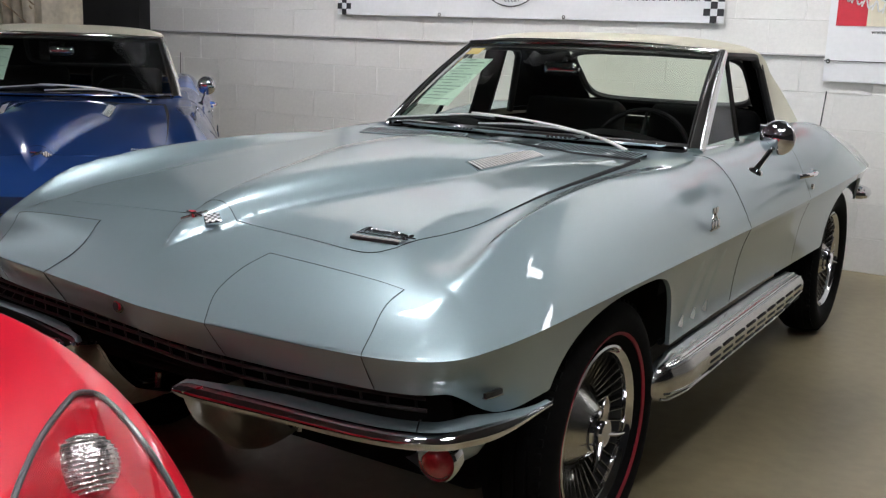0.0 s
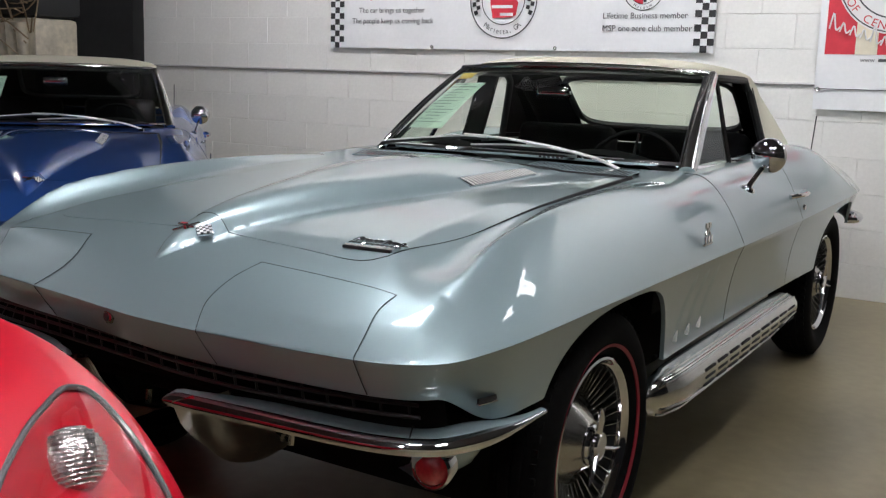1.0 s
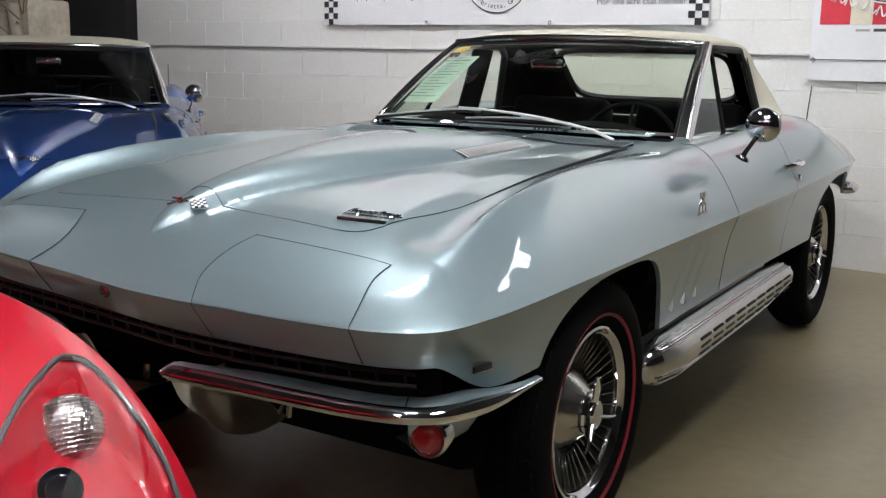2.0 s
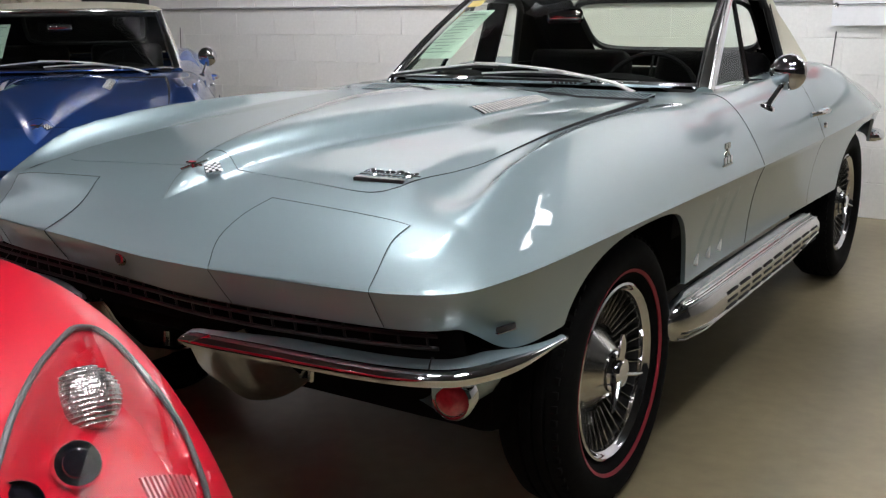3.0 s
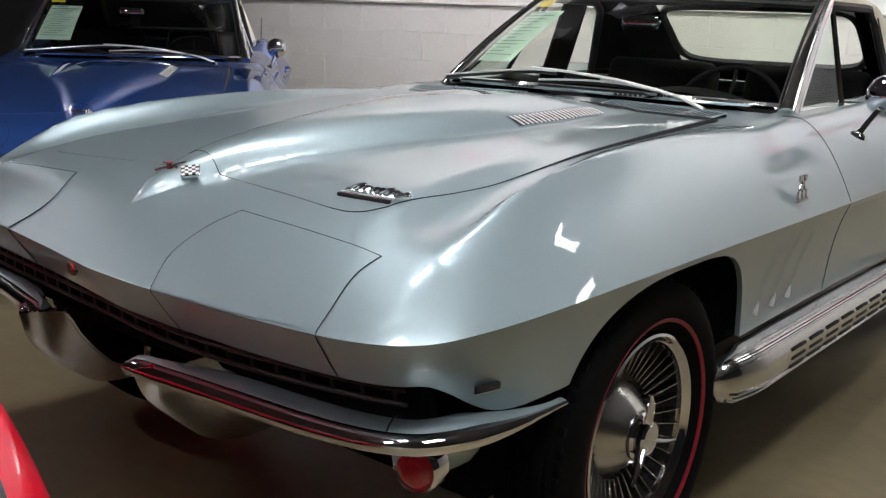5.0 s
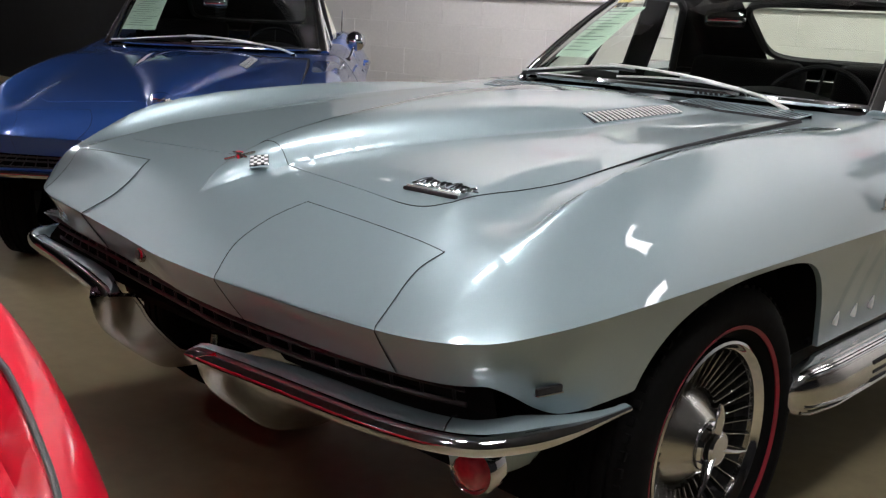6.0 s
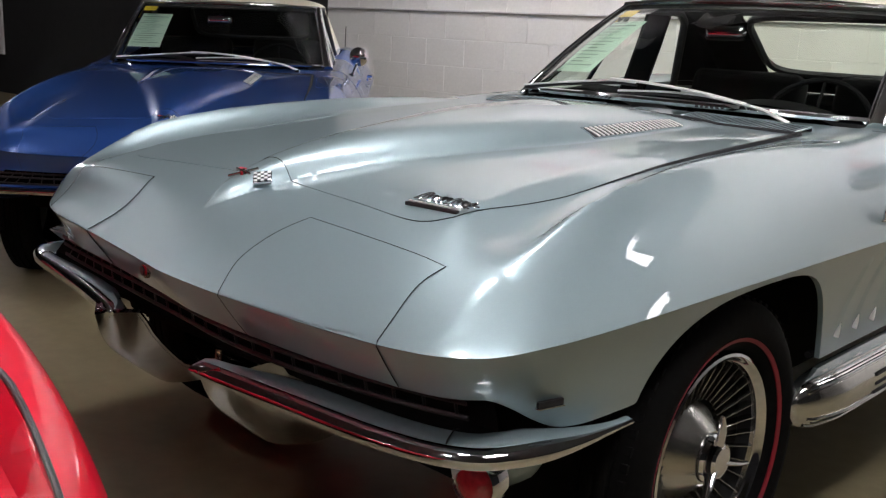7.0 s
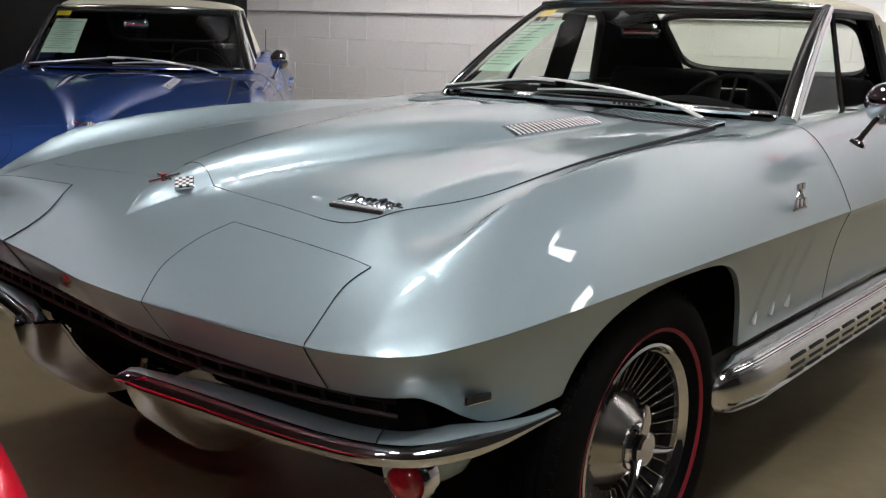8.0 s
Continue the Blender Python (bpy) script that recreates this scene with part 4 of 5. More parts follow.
    mirror = piece("door_mirror", joined(tube(spline([mb, mb + np.array([0.015, 0.03, 0.035]), mb + np.array([0.035, 0.085, 0.085])], 8), [0.013, 0.009, 0.008, 0.0075, 0.0075, 0.008, 0.009, 0.010], 8),
                                         moved(lathe([(0.0, -0.034), (0.030, -0.030), (0.050, -0.014), (0.056, 0.004), (0.056, 0.012), (0.050, 0.014)], 32, "y"), Matrix.Translation(mb + np.array([0.035, 0.075, 0.098])) @ Matrix.Rotation(radians(-8), 4, "Z"))), CHROME, car, "round chrome door mirror")
    piece("mirror_foot", moved(lathe([(0.024, 0), (0.021, 0.008), (0.012, 0.012)], 16, "z"), Matrix.Translation(mb - np.array([0, 0, 0.006])) @ Matrix.Rotation(radians(25), 4, "Y")), CHROME, mirror)

    # side exhaust with slotted cover
    if detail:
        for s in (-1, 1):
            sec = [(0.0, 0.068), (0.040, 0.066), (0.066, 0.052), (0.078, 0.028), (0.080, 0.0), (0.076, -0.028), (0.060, -0.052), (0.030, -0.062), (0.0, -0.062)]
            rows = []
            for y in np.concatenate([np.linspace(0.275, 0.33, 9), np.linspace(0.34, 0.52, 12), np.linspace(0.54, 1.64, 60)]):
                k = float(smooth(0.26, 0.44, y))
                cap = math.sqrt(max(0.0, 1 - (1 - min(1.0, (y - 0.275) / 0.055)) ** 2)) * 0.98 + 0.02
                rows.append([(s * (0.792 + a * (0.55 + 0.45 * k) * cap), y, 0.374 + b * (0.80 + 0.10 * k) * (1 - 0.25 * float(smooth(1.35, 1.64, y))) * cap - 0.008 * (1 - k) + 0.012 * float(smooth(1.3, 1.64, y))) for a, b in sec])
            cover = piece("exhaust_cover", sheet(rows), ALUMINIUM, car, "polished slotted side exhaust cover")
            for r in range(3):
                zc = (0.398, 0.376, 0.354)[r]
                for k in range(9):
                    y0 = 0.56 + 0.119 * k
                    piece("slot", block(s * (0.8715 if r != 2 else 0.8695), y0 + 0.045, zc, 0.004, 0.088, 0.0095, 0.0018, 1), SEAM, cover)
            rows = np.array(rows)
            for j in (1, 2, 5, 6):
                piece("cover_rib", tube(rows[4:, j], 0.0034, 6), ALUMINIUM, cover)
            for t in (0.5, 0.25):
                piece("cover_groove", tube((rows[6:, 1] * t + rows[6:, 2] * (1 - t))[:, :], 0.0016, 5), SEAM, cover)
            piece("cover_groove", tube((rows[6:, 5] + rows[6:, 6]) / 2, 0.0018, 5), SEAM, cover)
            # dark bar that stands in for the shade between sill and exhaust cover
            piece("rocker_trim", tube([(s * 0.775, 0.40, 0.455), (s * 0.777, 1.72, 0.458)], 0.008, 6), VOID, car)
            # bright bars stand in for the glint at each louvre's lower end
            for k in range(3):
                yy = 0.474 + 0.103 * k
                piece("louvre_foot", tube([(s * (side_x(yy + 0.014 * q, 0.488 + 0.030 * q) + 0.003), yy + 0.014 * q, 0.488 + 0.030 * q) for q in (0, 0.3, 0.6, 1)], [0.008, 0.0075, 0.0055, 0.002], 8, flatten=0.7), SATIN, car)
    # rear bumper end and aerial
    for s in (-1, 1):
        piece("rear_bumper_end", tube(spline([(s * 0.78, 2.97, 0.565), (s * 0.825, 3.01, 0.565), (s * 0.79, 3.20, 0.565), (s * 0.62, 3.40, 0.565)], 16), 0.018, 8), CHROME, car)
    piece("aerial", tube([(0.66, 2.62, 0.86), (0.665, 2.66, 1.06)], 0.003, 6), BLACK, car)
    for x, left in ((0.716, True), (-0.716, False)):
        wheel(car, x, 0.0, left, 36 if detail else 0)
        wheel(car, x, 2.489, left, 36 if detail else 0, rear)
    # the passenger-side front is set back a little and its corner is tighter
    set_back = curve((-0.25, 0.0), (-0.1, 0.009), (0.0, 0.026), (0.15, 0.046), (0.33, 0.066), (0.48, 0.078), (0.64, 0.085), (0.9, 0.085))
    for ob in car.children_recursive:
        if ob.type == "MESH" and ob.data.users == 1:
            for v in ob.data.vertices:
                x, y = -v.co.x, v.co.y
                if x > -0.25 and y < -0.55:
                    v.co.y += float(set_back(x)) * float(1 - smooth(-0.76, -0.56, y))
                if x > 0.55 and y < -0.2 and ob.name.startswith("bumper"):
                    v.co.x -= 0.035 * float(smooth(0.55, 0.80, x))
                if x > 0.40 and y < -0.2 and v.co.z > 0.597 and not ob.name.startswith(("bumper", "lower_valance", "turn_lamp", "lens")):
                    v.co.x += 0.125 * float(smooth(0.40, 0.82, x)) * float(1 - smooth(-0.70, -0.30, y))
    return car


convertible("silver_convertible", SILVER, pose(0, 0, 0), "silver blue classic convertible with raised cream top and redline tyres")
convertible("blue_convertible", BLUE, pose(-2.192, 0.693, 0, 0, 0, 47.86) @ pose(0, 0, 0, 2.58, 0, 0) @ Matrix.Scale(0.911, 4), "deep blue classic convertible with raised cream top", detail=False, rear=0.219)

# ---- the red coupe, standing across in front of the silver car ----
RED_Y = -2.07
red_nose = curve((0, 1.10), (0.3, 1.06), (0.5, 0.99), (0.65, 0.91), (0.78, 0.83), (0.87, 0.745), (0.93, 0.60), (0.95, 0.35))


def red_z(x, y):
    """Height of the red body over the plan."""
    u = abs(y - RED_Y)
    d = max(0.0, float(red_nose(u)) - x)
    z = 0.50 + 0.315 * (1 - math.exp(-d / 0.165)) + 0.05 * float(smooth(0.5, 1.8, d))
    z -= 0.035 * math.exp(-((u - 0.38) / 0.2) ** 2) * float(smooth(0.1, 0.7, d))
    t = min(1.0, max(0.0, (0.955 - u) / 0.10))
    return 0.46 + (z - 0.46) * (1 - (1 - t) ** 2.3)


def facing(c, n):
    """A pose at c whose z points along n and whose x stays level."""
    n = Vector(n).normalized()
    x = Vector((0, 0, 1)).cross(n).normalized()
    return Matrix.Translation(c) @ Matrix((x, n.cross(x), n)).transposed().to_4x4()


def lamp_grid():
    """The headlight cover over the plan, on the camera's side of the red car."""
    tip = [(0.585, -1.335), (0.562, -1.298), (0.564, -1.268), (0.590, -1.260)]
    outer = [(0.590, -1.260), (0.659, -1.264), (0.735, -1.275), (0.82, -1.33), (0.875, -1.46)]
    inner = [(0.585, -1.335), (0.642, -1.412), (0.713, -1.493), (0.775, -1.555), (0.84, -1.62)]
    heel = [(0.84, -1.62), (0.875, -1.56), (0.875, -1.46)]
    return coons(tip, outer, heel, inner, 34, 26)


LAMP_EDGE = np.concatenate([lamp_grid()[0], lamp_grid()[1:, -1], lamp_grid()[-1, ::-1][1:], lamp_grid()[::-1, 0][1:-1]])


def bowl(x, y):
    """Depth of the lamp bowl under the cover, none outside it."""
    y = RED_Y + abs(y - RED_Y)
    if not (0.55 < x < 0.89 and -1.64 < y < -1.25):
        return 0.0
    e = LAMP_EDGE
    f = np.roll(e, -1, 0)
    cross = (e[:, 1] > y) != (f[:, 1] > y)
    xi = e[:, 0] + (y - e[:, 1]) * (f[:, 0] - e[:, 0]) / np.where(cross, f[:, 1] - e[:, 1], 1)
    if np.sum(cross & (x < xi)) % 2 == 0:
        return 0.0
    return 0.055 * float(smooth(0.0, 0.035, np.sqrt(((e - (x, y)) ** 2).sum(1).min())))


def red_coupe():
    car = new("red_coupe")
    tagged(car, "glossy red modern sports coupe standing across in front", "car")
    us = 0.95 * np.sin(np.linspace(-1, 1, 221) * math.pi / 2)
    dep = np.concatenate([np.linspace(0, 0.5, 84), np.linspace(0.53, 1.7, 30), np.linspace(1.8, 4.3, 16)])
    rows = []
    for d in dep:
        k = float(smooth(0.6, 2.6, d))
        rows.append([((1 - k) * float(red_nose(abs(u))) + k * 0.75 - d, RED_Y + u, 0) for u in us])
    rows = np.array(rows)
    for r in rows:
        for p in r:
            p[2] = red_z(p[0], p[1]) - bowl(p[0], p[1])
    low = rows[0].copy()
    skirt = []
    for shrink, z in ((1.0, None), (0.985, 0.44), (0.94, 0.36), (0.87, 0.26), (0.82, 0.17)):
        q = low.copy()
        q[:, 0] = 0.3 + (q[:, 0] - 0.3) * shrink
        q[:, 1] = RED_Y + (q[:, 1] - RED_Y) * shrink
        if z is not None:
            q[:, 2] = z
        skirt.append(q)
    piece("body", joined(sheet(rows), sheet(skirt)), RED, car)
    for k in (0, -1):
        edge = rows[:, k]
        lines = [edge]
        for shrink, z in ((0.985, 0.42), (0.94, 0.34), (0.88, 0.24), (0.84, 0.16)):
            q = edge.copy()
            q[:, 1] = RED_Y + (q[:, 1] - RED_Y) * shrink
            q[:, 2] = z
            lines.append(q)
        piece("side_panel", sheet(lines), RED, car)
    tail = rows[-1].copy()
    tl = tail.copy()
    tl[:, 2] = 0.25
    piece("tail_panel", sheet([tail, tl]), RED, car)
    piece("underside", block(-1.3, RED_Y, 0.27, 3.9, 1.66, 0.20, 0.03), VOID, car)
    cab = []
    for x, h, w in ((-0.75, 0.86, 0.72), (-1.2, 1.10, 0.62), (-1.6, 1.22, 0.56), (-2.2, 1.18, 0.54), (-2.8, 1.02, 0.56), (-3.3, 0.86, 0.6)):
        cab.append([(x, RED_Y + w * math.sin(a), 0.80 + (h - 0.80) * math.cos(a) ** 0.7) for a in np.linspace(-math.pi / 2, math.pi / 2, 25)])
    piece("cabin_glass", sheet(cab), BLACK_GLASS, car, "dark cabin glass")
    roof = [[(x, RED_Y + 0.82 * w * math.sin(a), 0.012 + 0.80 + (h - 0.80) * math.cos(0.82 * a) ** 0.7) for a in np.linspace(-1.2, 1.2, 17)] for x, h, w in ((-1.55, 1.205, 0.57), (-1.75, 1.216, 0.556), (-2.0, 1.208, 0.55), (-2.2, 1.182, 0.542))]
    piece("roof", shell(roof, (0, 0, -0.01)), RED, car)
    for s in (1, -1):
        def at(x, y, up=0.0):
            yy = RED_Y + s * (y - RED_Y)
            return np.array((x, yy, red_z(x, yy))) + up * normal(x, yy)

        def normal(x, y):
            e = 0.008
            n = np.array((-(red_z(x + e, y) - red_z(x - e, y)) / (2 * e), -(red_z(x, y + e) - red_z(x, y - e)) / (2 * e), 1.0))
            return n / np.linalg.norm(n)
        G = lamp_grid()
        lens = piece("headlight", sheet([[at(p[0], p[1], 0.007) for p in r] for r in G]), LENS_PANE, car, "clear teardrop headlight cover")
        lens.visible_shadow = False
        edge = np.concatenate([G[0], G[1:, -1], G[-1, ::-1][1:], G[::-1, 0][1:-1]])
        piece("cover_seal", tube([at(p[0], p[1], 0.004) for p in edge], 0.0042, 8, closed=True), TRIM_GREY, lens)

        def lamp(name, x, y, prof, mat, label=""):
            c = at(x, y, -0.022)
            n = np.array((0.74, -0.30 * s, 0.56))
            n = n / np.linalg.norm(n)
            m = facing(c, n)
            return piece(name, moved(lathe(prof, 40, "z"), m), mat, lens, label)
        lamp("signal_lamp", 0.670, -1.352, [(0.043, -0.06), (0.044, -0.014), (0.041, -0.002), (0.034, 0.006), (0.019, 0.012), (0.0, 0.014)], LAMP_CLEAR, "ribbed clear signal lamp")
        seat_m = facing(at(0.670, -1.352, -0.022), np.array((0.74, -0.30 * s, 0.56)))
        for k in range(13):
            z = -0.036 + 0.006 * k
            w = math.sqrt(max(0.0, 0.041 ** 2 - z * z))
            piece("lens_rib", moved(tube([(-w, z, 0.0), (-w * 0.6, z, 0.0105 - 3.5 * z * z), (0, z, 0.0145 - 5.5 * z * z), (w * 0.6, z, 0.0105 - 3.5 * z * z), (w, z, 0.0)], 0.0014, 5), seat_m), LAMP_CLEAR, lens)
        for x, y in ((0.768, -1.444), (0.812, -1.550)):
            lamp("projector_ring", x, y, [(0.027, -0.03), (0.027, 0.003), (0.025, 0.006), (0.0235, 0.002), (0.0225, -0.02)], CHROME, "chrome projector ring")
            lamp("projector", x, y, [(0.0235, -0.02), (0.0225, 0.000), (0.016, 0.008), (0.0, 0.011)], BLACK_GLASS, "dark projector lens")
        for k in range(11):
            y0 = -1.300 - 0.009 * k
            piece("reflector_rib", tube([at(0.770 + 0.002 * k, y0, -0.006), at(0.812 + 0.002 * k, y0 - 0.008, -0.006)], 0.0028, 5), LAMP_PINK, lens)
    for y, left in ((RED_Y + 0.80, True), (RED_Y - 0.80, False)):
        for x in (0.02, -2.66):
            w = new("wheel", WHEEL[3])
            w.parent = car
            w.matrix_basis = pose(x, y, 0.331, 0, 0, 90 if left else -90)
            t = new("tyre", WHEEL[0])
            t.parent = w
    return car


red_coupe()

# ---- what hangs on the wall ----
def flat_quad(x0, x1, z0, z1, y):
    return [(x0, y, z0), (x1, y, z0), (x1, y, z1), (x0, y, z1)], [(0, 1, 2, 3)]


def disc(x, z, y, r0, r1, n=48, a0=0.0, a1=2 * math.pi):
    w = np.linspace(a0, a1, n)
    return sheet([[(x + r * math.cos(a), y, z + r * math.sin(a)) for a in w] for r in (r0, r1)])


def lettering(text, x, z, size, y, mat, parent, align="LEFT"):
    c = bpy.data.curves.new("lettering", "FONT")
    c.body = text
    c.size = size
    c.align_x = align
    c.extrude = 0.0004
    c.materials.append(mat)
    ob = new("lettering", c)
    ob.matrix_basis = pose(x, y, z, 90, 0, 0)
    ob.parent = parent
    return ob


def arc_lettering(text, x, z, r, a0, step, size, y, mat, parent):
    """Letters along the lower arc of a ring, read from left to right."""
    for k, ch in enumerate(text):
        if ch == " ":
            continue
        a = a0 + step * k
        w = radians(a)
        ob = lettering(ch, 0, 0, size, y, mat, parent, "CENTER")
        ob.matrix_basis = pose(x + r * math.cos(w), y, z + r * math.sin(w), 90) @ pose(0, 0, 0, 0, 0, a + 90)


def club_banner():
    y = WALL_Y - 0.030
    x0, x1, z0, z1 = -3.10, -0.21, 1.372, 2.30
    rows = [[(x, y + 0.0025 * math.sin(2.1 * x + 3 * z) + 0.001 * math.sin(9 * x), z) for x in np.linspace(x0, x1, 60)] for z in np.linspace(z0, z1, 12)]
    b = piece("banner", shell(rows, (0, 0.003, 0)), BANNER, None)
    tagged(b, "long white vinyl club banner with checkered ends on the wall", "banner")
    yy = y - 0.0055
    for side in (x0, x1 - 0.125):
        v, f, c = [], [], []
        for i in range(3):
            for j in range(22):
                w = 0.0417
                if (i + j) % 2:
                    f.append(tuple(range(len(v), len(v) + 4)))
                    v += [(side + i * w, yy, z0 + j * w), (side + i * w + w, yy, z0 + j * w), (side + i * w + w, yy, z0 + j * w + w), (side + i * w, yy, z0 + j * w + w)]
        piece("checkered_edge", (v, f), BANNER_BLACK, b, flat=True)
    lettering("The car brings us together", -2.84, 1.622, 0.053, yy, BANNER_GREY, b)
    lettering("The people keep us coming back", -2.90, 1.548, 0.053, yy, BANNER_GREY, b)
    lettering("Lifetime Business member", -0.93, 1.575, 0.052, yy, BANNER_GREY, b)
    lettering("MSP one acre club member", -0.93, 1.498, 0.052, yy, BANNER_GREY, b)
    # car sketch in red line
    piece("car_sketch", joined(tube(spline([(-2.80, yy, 1.735), (-2.79, yy, 1.80), (-2.66, yy, 1.825), (-2.58, yy, 1.875), (-2.45, yy, 1.885), (-2.37, yy, 1.835), (-2.29, yy, 1.825), (-2.29, yy, 1.765)], 40), 0.0026, 4),
                               tube([(-2.73 + 0.045 * math.cos(a), yy, 1.765 + 0.052 * math.sin(a)) for a in np.linspace(0, 6.28, 24)], 0.003, 4),
                               tube([(-2.37 + 0.045 * math.cos(a), yy, 1.762 + 0.052 * math.sin(a)) for a in np.linspace(0, 6.28, 24)], 0.003, 4)), BANNER_RED, b)
    # round club emblem, drawn in plain shapes
    ex, ez = -1.648, 1.700
    piece("emblem_ring", joined(disc(ex, ez, yy, 0.246, 0.254), disc(ex, ez, yy, 0.158, 0.164)), BANNER_BLACK, b)
    state = [(-0.105, 0.12), (0.03, 0.13), (0.055, 0.06), (0.115, -0.02), (0.10, -0.10), (0.06, -0.115), (-0.075, -0.12), (-0.095, -0.03)]
    piece("emblem_state", ([(ex + a, yy - 0.001, ez + c) for a, c in state], [tuple(range(8))]), BANNER_RED, b, flat=True)
    piece("emblem_v", joined(([(ex - 0.15, yy - 0.003, ez + 0.05), (ex, yy - 0.003, ez - 0.005), (ex, yy - 0.003, ez + 0.02)], [(0, 1, 2)]), ([(ex + 0.13, yy - 0.003, ez + 0.045), (ex, yy - 0.003, ez - 0.005), (ex, yy - 0.003, ez + 0.02)], [(0, 1, 2)])), BANNER_GREY, b, flat=True)
    piece("emblem_bars", joined(flat_quad(ex - 0.085, ex + 0.075, ez - 0.055, ez - 0.035, yy - 0.003), flat_quad(ex - 0.02, ex + 0.08, ez - 0.105, ez - 0.085, yy - 0.003)), WHITE_ENAMEL, b, flat=True)
    arc_lettering("Marietta, GA", ex, ez, 0.222, 234, 6.6, 0.048, yy - 0.001, BANNER_GREY, b)
    for sgn in (-1, 1):
        for i in range(2):
            for j in range(7):
                if (i + j) % 2:
                    a = (math.pi if sgn < 0 else 0) + (j - 3.5) * 0.13
                    piece("emblem_check", disc(ex, ez, yy - 0.001, 0.180 + 0.028 * i, 0.208 + 0.028 * i, 4, a, a + 0.13), BANNER_BLACK, b)
    mx, mz = -0.668, 1.755
    piece("museum_ring", joined(disc(mx, mz, yy, 0.128, 0.134), disc(mx, mz, yy, 0.092, 0.096)), BANNER_BLACK, b)
    piece("museum_red", joined(disc(mx, mz, yy - 0.001, 0.0, 0.092, 12, 0, math.pi / 2), disc(mx, mz, yy - 0.001, 0.0, 0.092, 12, math.pi, 1.5 * math.pi)), BANNER_RED, b)
    for i in range(4):
        for j in range(4):
            if (i + j) % 2:
                for sx, sz in ((-1, 1), (1, -1)):
                    xa, za = mx + sx * (0.003 + 0.02 * i), mz + sz * (0.003 + 0.02 * j)
                    if (i + 1) ** 2 + (j + 1) ** 2 < 20:
                        piece("museum_check", flat_quad(min(xa, xa + sx * 0.02), max(xa, xa + sx * 0.02), min(za, za + sz * 0.02), max(za, za + sz * 0.02), yy - 0.001), BANNER_BLACK, b, flat=True)
    arc_lettering("Museum", mx, mz, 0.122, 243, 10.5, 0.026, yy - 0.001, BANNER_GREY, b)
    for k in range(9):
        x = -2.9 + 0.085 * k
        piece("script_swash", tube(spline([(x, yy, 2.10), (x + 0.03, yy, 2.10 + (0.13 if k in (0, 2, 6) else 0.06)), (x + 0.055, yy, 2.095), (x + 0.09, yy, 2.115)], 14), 0.007, 4), BANNER_RED, b)
    for x in (-2.2, -1.25):
        piece("grommet", moved(lathe([(0.006, -0.002), (0.011, -0.004), (0.013, 0)], 12, "y"), Matrix.Translation((x, y - 0.008, z0 + 0.016))), BRUSHED, b)
    return b


club_banner()


def poster_banner():
    y = WALL_Y - 0.030
    x0, x1, z0, z1 = 0.385, 1.75, 1.068, 2.35
    rows = [[(x, y + 0.003 * math.sin(3 * x + 2 * z), z) for x in np.linspace(x0, x1, 30)] for z in np.linspace(z0, z1, 16)]
    b = piece("poster_banner", shell(rows, (0, 0.003, 0)), BANNER, None)
    tagged(b, "white hanging banner with red print on the wall", "banner")
    yy = y - 0.005
    piece("red_field", flat_quad(0.425, 1.15, 1.375, 2.05, yy), BANNER_RED, b, flat=True)
    piece("cream_strip", flat_quad(0.585, 0.70, 1.375, 1.62, yy - 0.002), BANNER_CREAM, b, flat=True)
    cx, cz = 0.775, 1.80
    piece("round_field", disc(cx, cz, yy - 0.0035, 0.0, 0.315), WHITE_ENAMEL, b)
    piece("round_ring", joined(disc(cx, cz, yy - 0.005, 0.225, 0.233), disc(cx, cz, yy - 0.005, 0.300, 0.307)), BANNER_GREY, b)
    arc_lettering("OF CEN", cx, cz, 0.293, 212, 9.0, 0.062, yy - 0.006, BANNER_RED, b)
    for k in range(7):
        x, z = 0.44 + 0.055 * k, 1.545 - 0.018 * k
        piece("script_swash", tube(spline([(x, yy - 0.007, z - 0.03), (x + 0.02, yy - 0.007, z + (0.055 if k in (0, 4) else 0.02)), (x + 0.035, yy - 0.007, z - 0.035), (x + 0.058, yy - 0.007, z - 0.02)], 14), 0.0045, 4), WHITE_ENAMEL, b)
    lettering("www", 0.615, 1.335, 0.036, yy, BANNER_GREY, b)
    piece("address_bar", flat_quad(0.71, 1.1, 1.337, 1.353, yy), BANNER_GREY, b, flat=True)
    piece("hem", tube([(x0, y - 0.008, z0 + 0.115), (x1, y - 0.008, z0 + 0.115)], 0.0025, 4), BANNER_GREY, b)
    piece("grommet", moved(lathe([(0.005, -0.003), (0.012, -0.005), (0.014, 0)], 12, "y"), Matrix.Translation((0.405, y - 0.008, 1.18))), BRUSHED, b)
    return b


poster_banner()
raceway = piece("conduit", tube([(-5.13, WALL_Y - 0.012, 1.205), (0.39, WALL_Y - 0.012, 1.205)], 0.012, 6, flatten=0.8), STEEL_GREY, None)
tagged(raceway, "thin painted cable conduit along the block wall", "conduit")

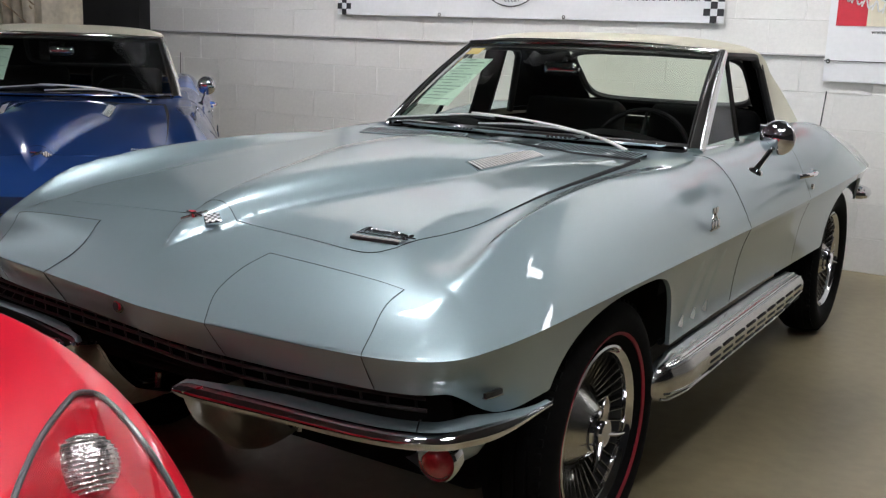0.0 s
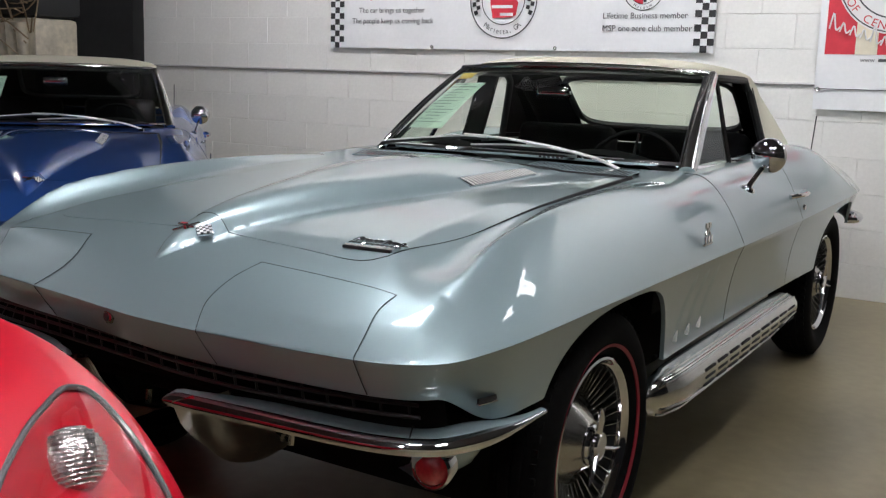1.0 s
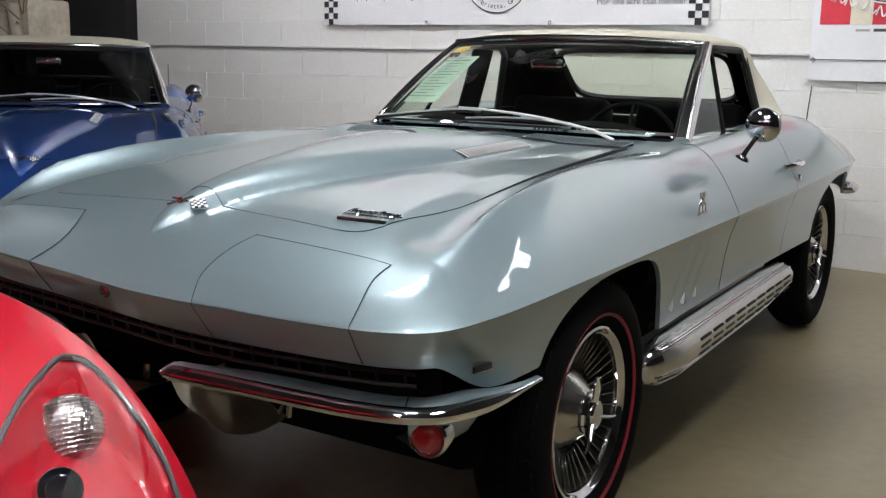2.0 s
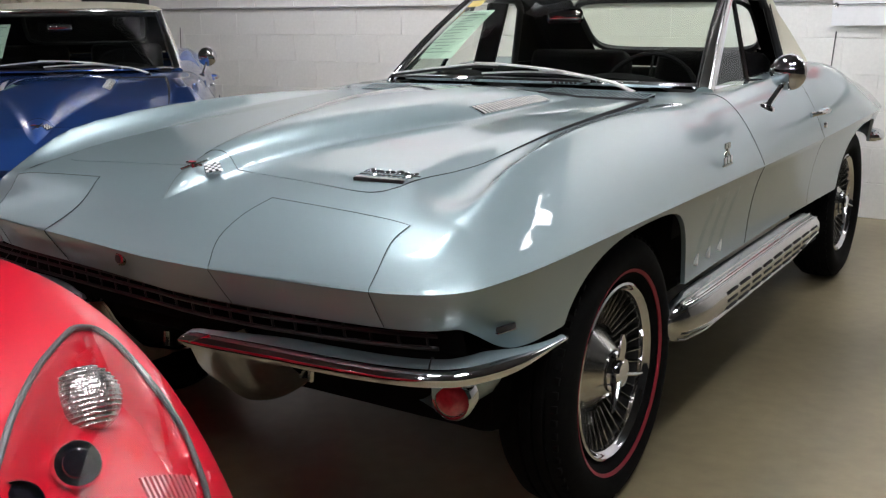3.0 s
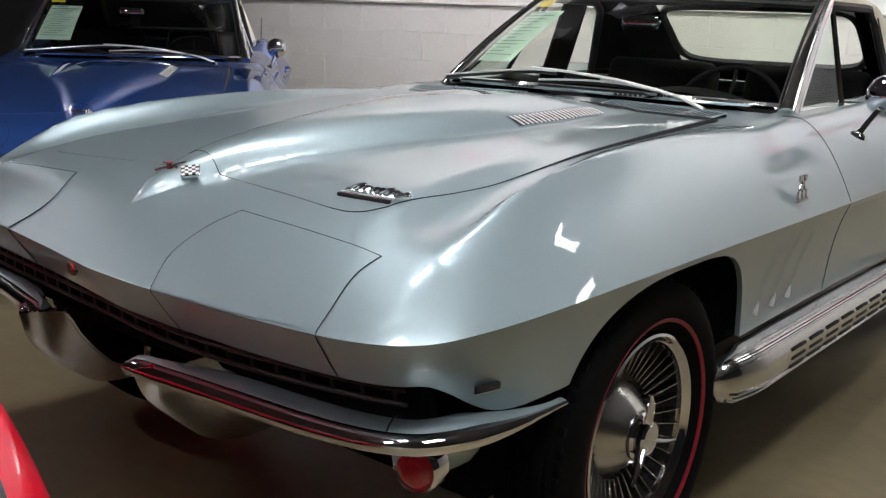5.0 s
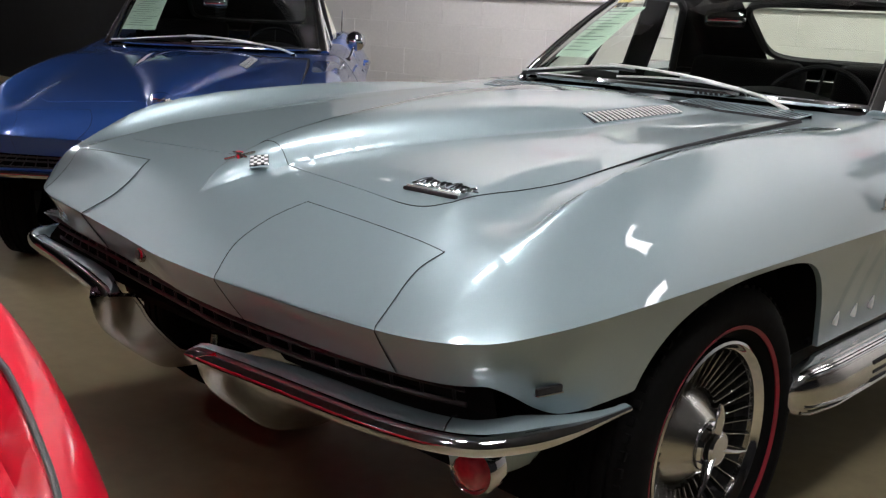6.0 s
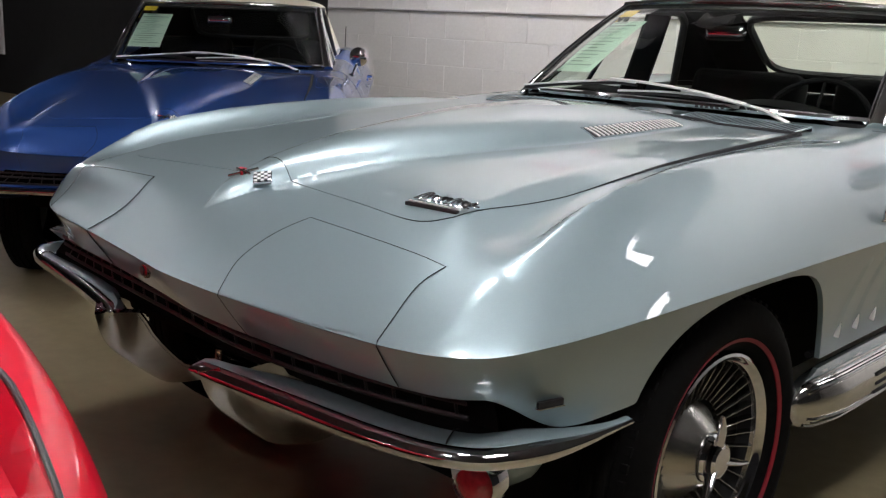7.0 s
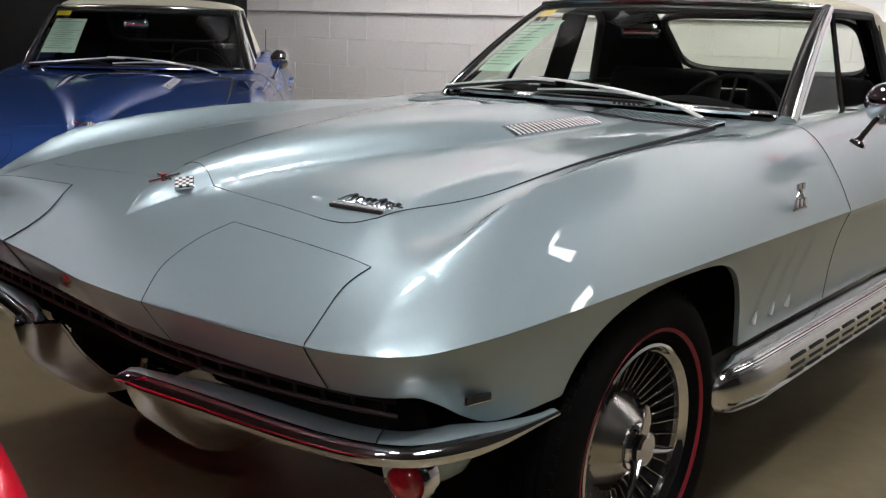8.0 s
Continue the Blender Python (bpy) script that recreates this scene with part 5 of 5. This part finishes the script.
# display engine in front of the dark drape
eng = new("display_engine")
tagged(eng, "old ivory display engine with loose wiring above the blue car", "engine")
EX, EY = -5.55, 3.1
piece("casting", joined(block(EX, EY, 1.36, 0.62, 0.4, 0.36, 0.04), *[tube([(EX - 0.2 + 0.13 * k, EY - 0.22, 1.22), (EX - 0.2 + 0.13 * k, EY - 0.24, 1.50)], 0.045, 10) for k in range(4)]), IVORY, eng)
piece("cover", block(EX, EY, 1.66, 0.70, 0.42, 0.22, 0.05), BLACK, eng)
random.seed(5)
for k in range(16):
    a = [(EX + random.uniform(-0.4, 0.4), EY - 0.25 + random.uniform(-0.08, 0.05), 1.9 - random.uniform(0, 0.7) * t) for t in (0, 0.4, 0.7, 1)]
    piece("wire", tube(spline(a, 14), 0.006, 5), WIRE, eng)
piece("stand", joined(block(EX, EY, 0.60, 0.10, 0.10, 1.2, 0.01), block(EX, EY, 0.02, 0.7, 0.7, 0.04, 0.01), block(EX, EY, 1.18, 0.6, 0.4, 0.04, 0.01)), BLACK, eng)

# framed sign on the drape
sign = piece("wall_sign", block(-11.67, WALL_Y - 0.15, 0.84, 0.5, 0.03, 0.70, 0.006), WHITE_ENAMEL, None)
tagged(sign, "small white framed sign on the black drape", "sign")
piece("sign_field", flat_quad(-11.88, -11.50, 0.54, 0.79, WALL_Y - 0.168), BANNER_BLACK, sign, flat=True)
piece("sign_badge", disc(-11.58, 0.64, WALL_Y - 0.171, 0, 0.07), YELLOW, sign)

# ---- wall blocks ----
BW, BH = 0.40, 0.2
whole = mesh_data("block", *block(0, 0, 0, BW - 0.004, 0.02, BH - 0.004, 0.0015, 1), BLOCK, flat=True)
rest = []
for r in range(int(CEILING / BH) + 1):
    for k in range(25):
        x = -5.15 + BW / 2 + k * BW + (BW / 2 if r % 2 else 0)
        if x + BW / 2 > EAST:
            continue
        z = BH * (r + 0.5)
        if z + BH / 2 > CEILING:
            continue
        if r < 10 and x < 1.75 and r * BH < 2.0:
            ob = new("block", whole)
            ob.parent = wall_north
            ob.location = (x, WALL_Y + 0.0055 + 0.0006 * math.sin(37.1 * x + 11.7 * r), z)
        else:
            rest.append(block(x, WALL_Y + 0.0055, z, BW - 0.007, 0.02, BH - 0.007))
tagged(piece("upper_blocks", joined(*rest), BLOCK, wall_north, flat=True), kind="stuff")
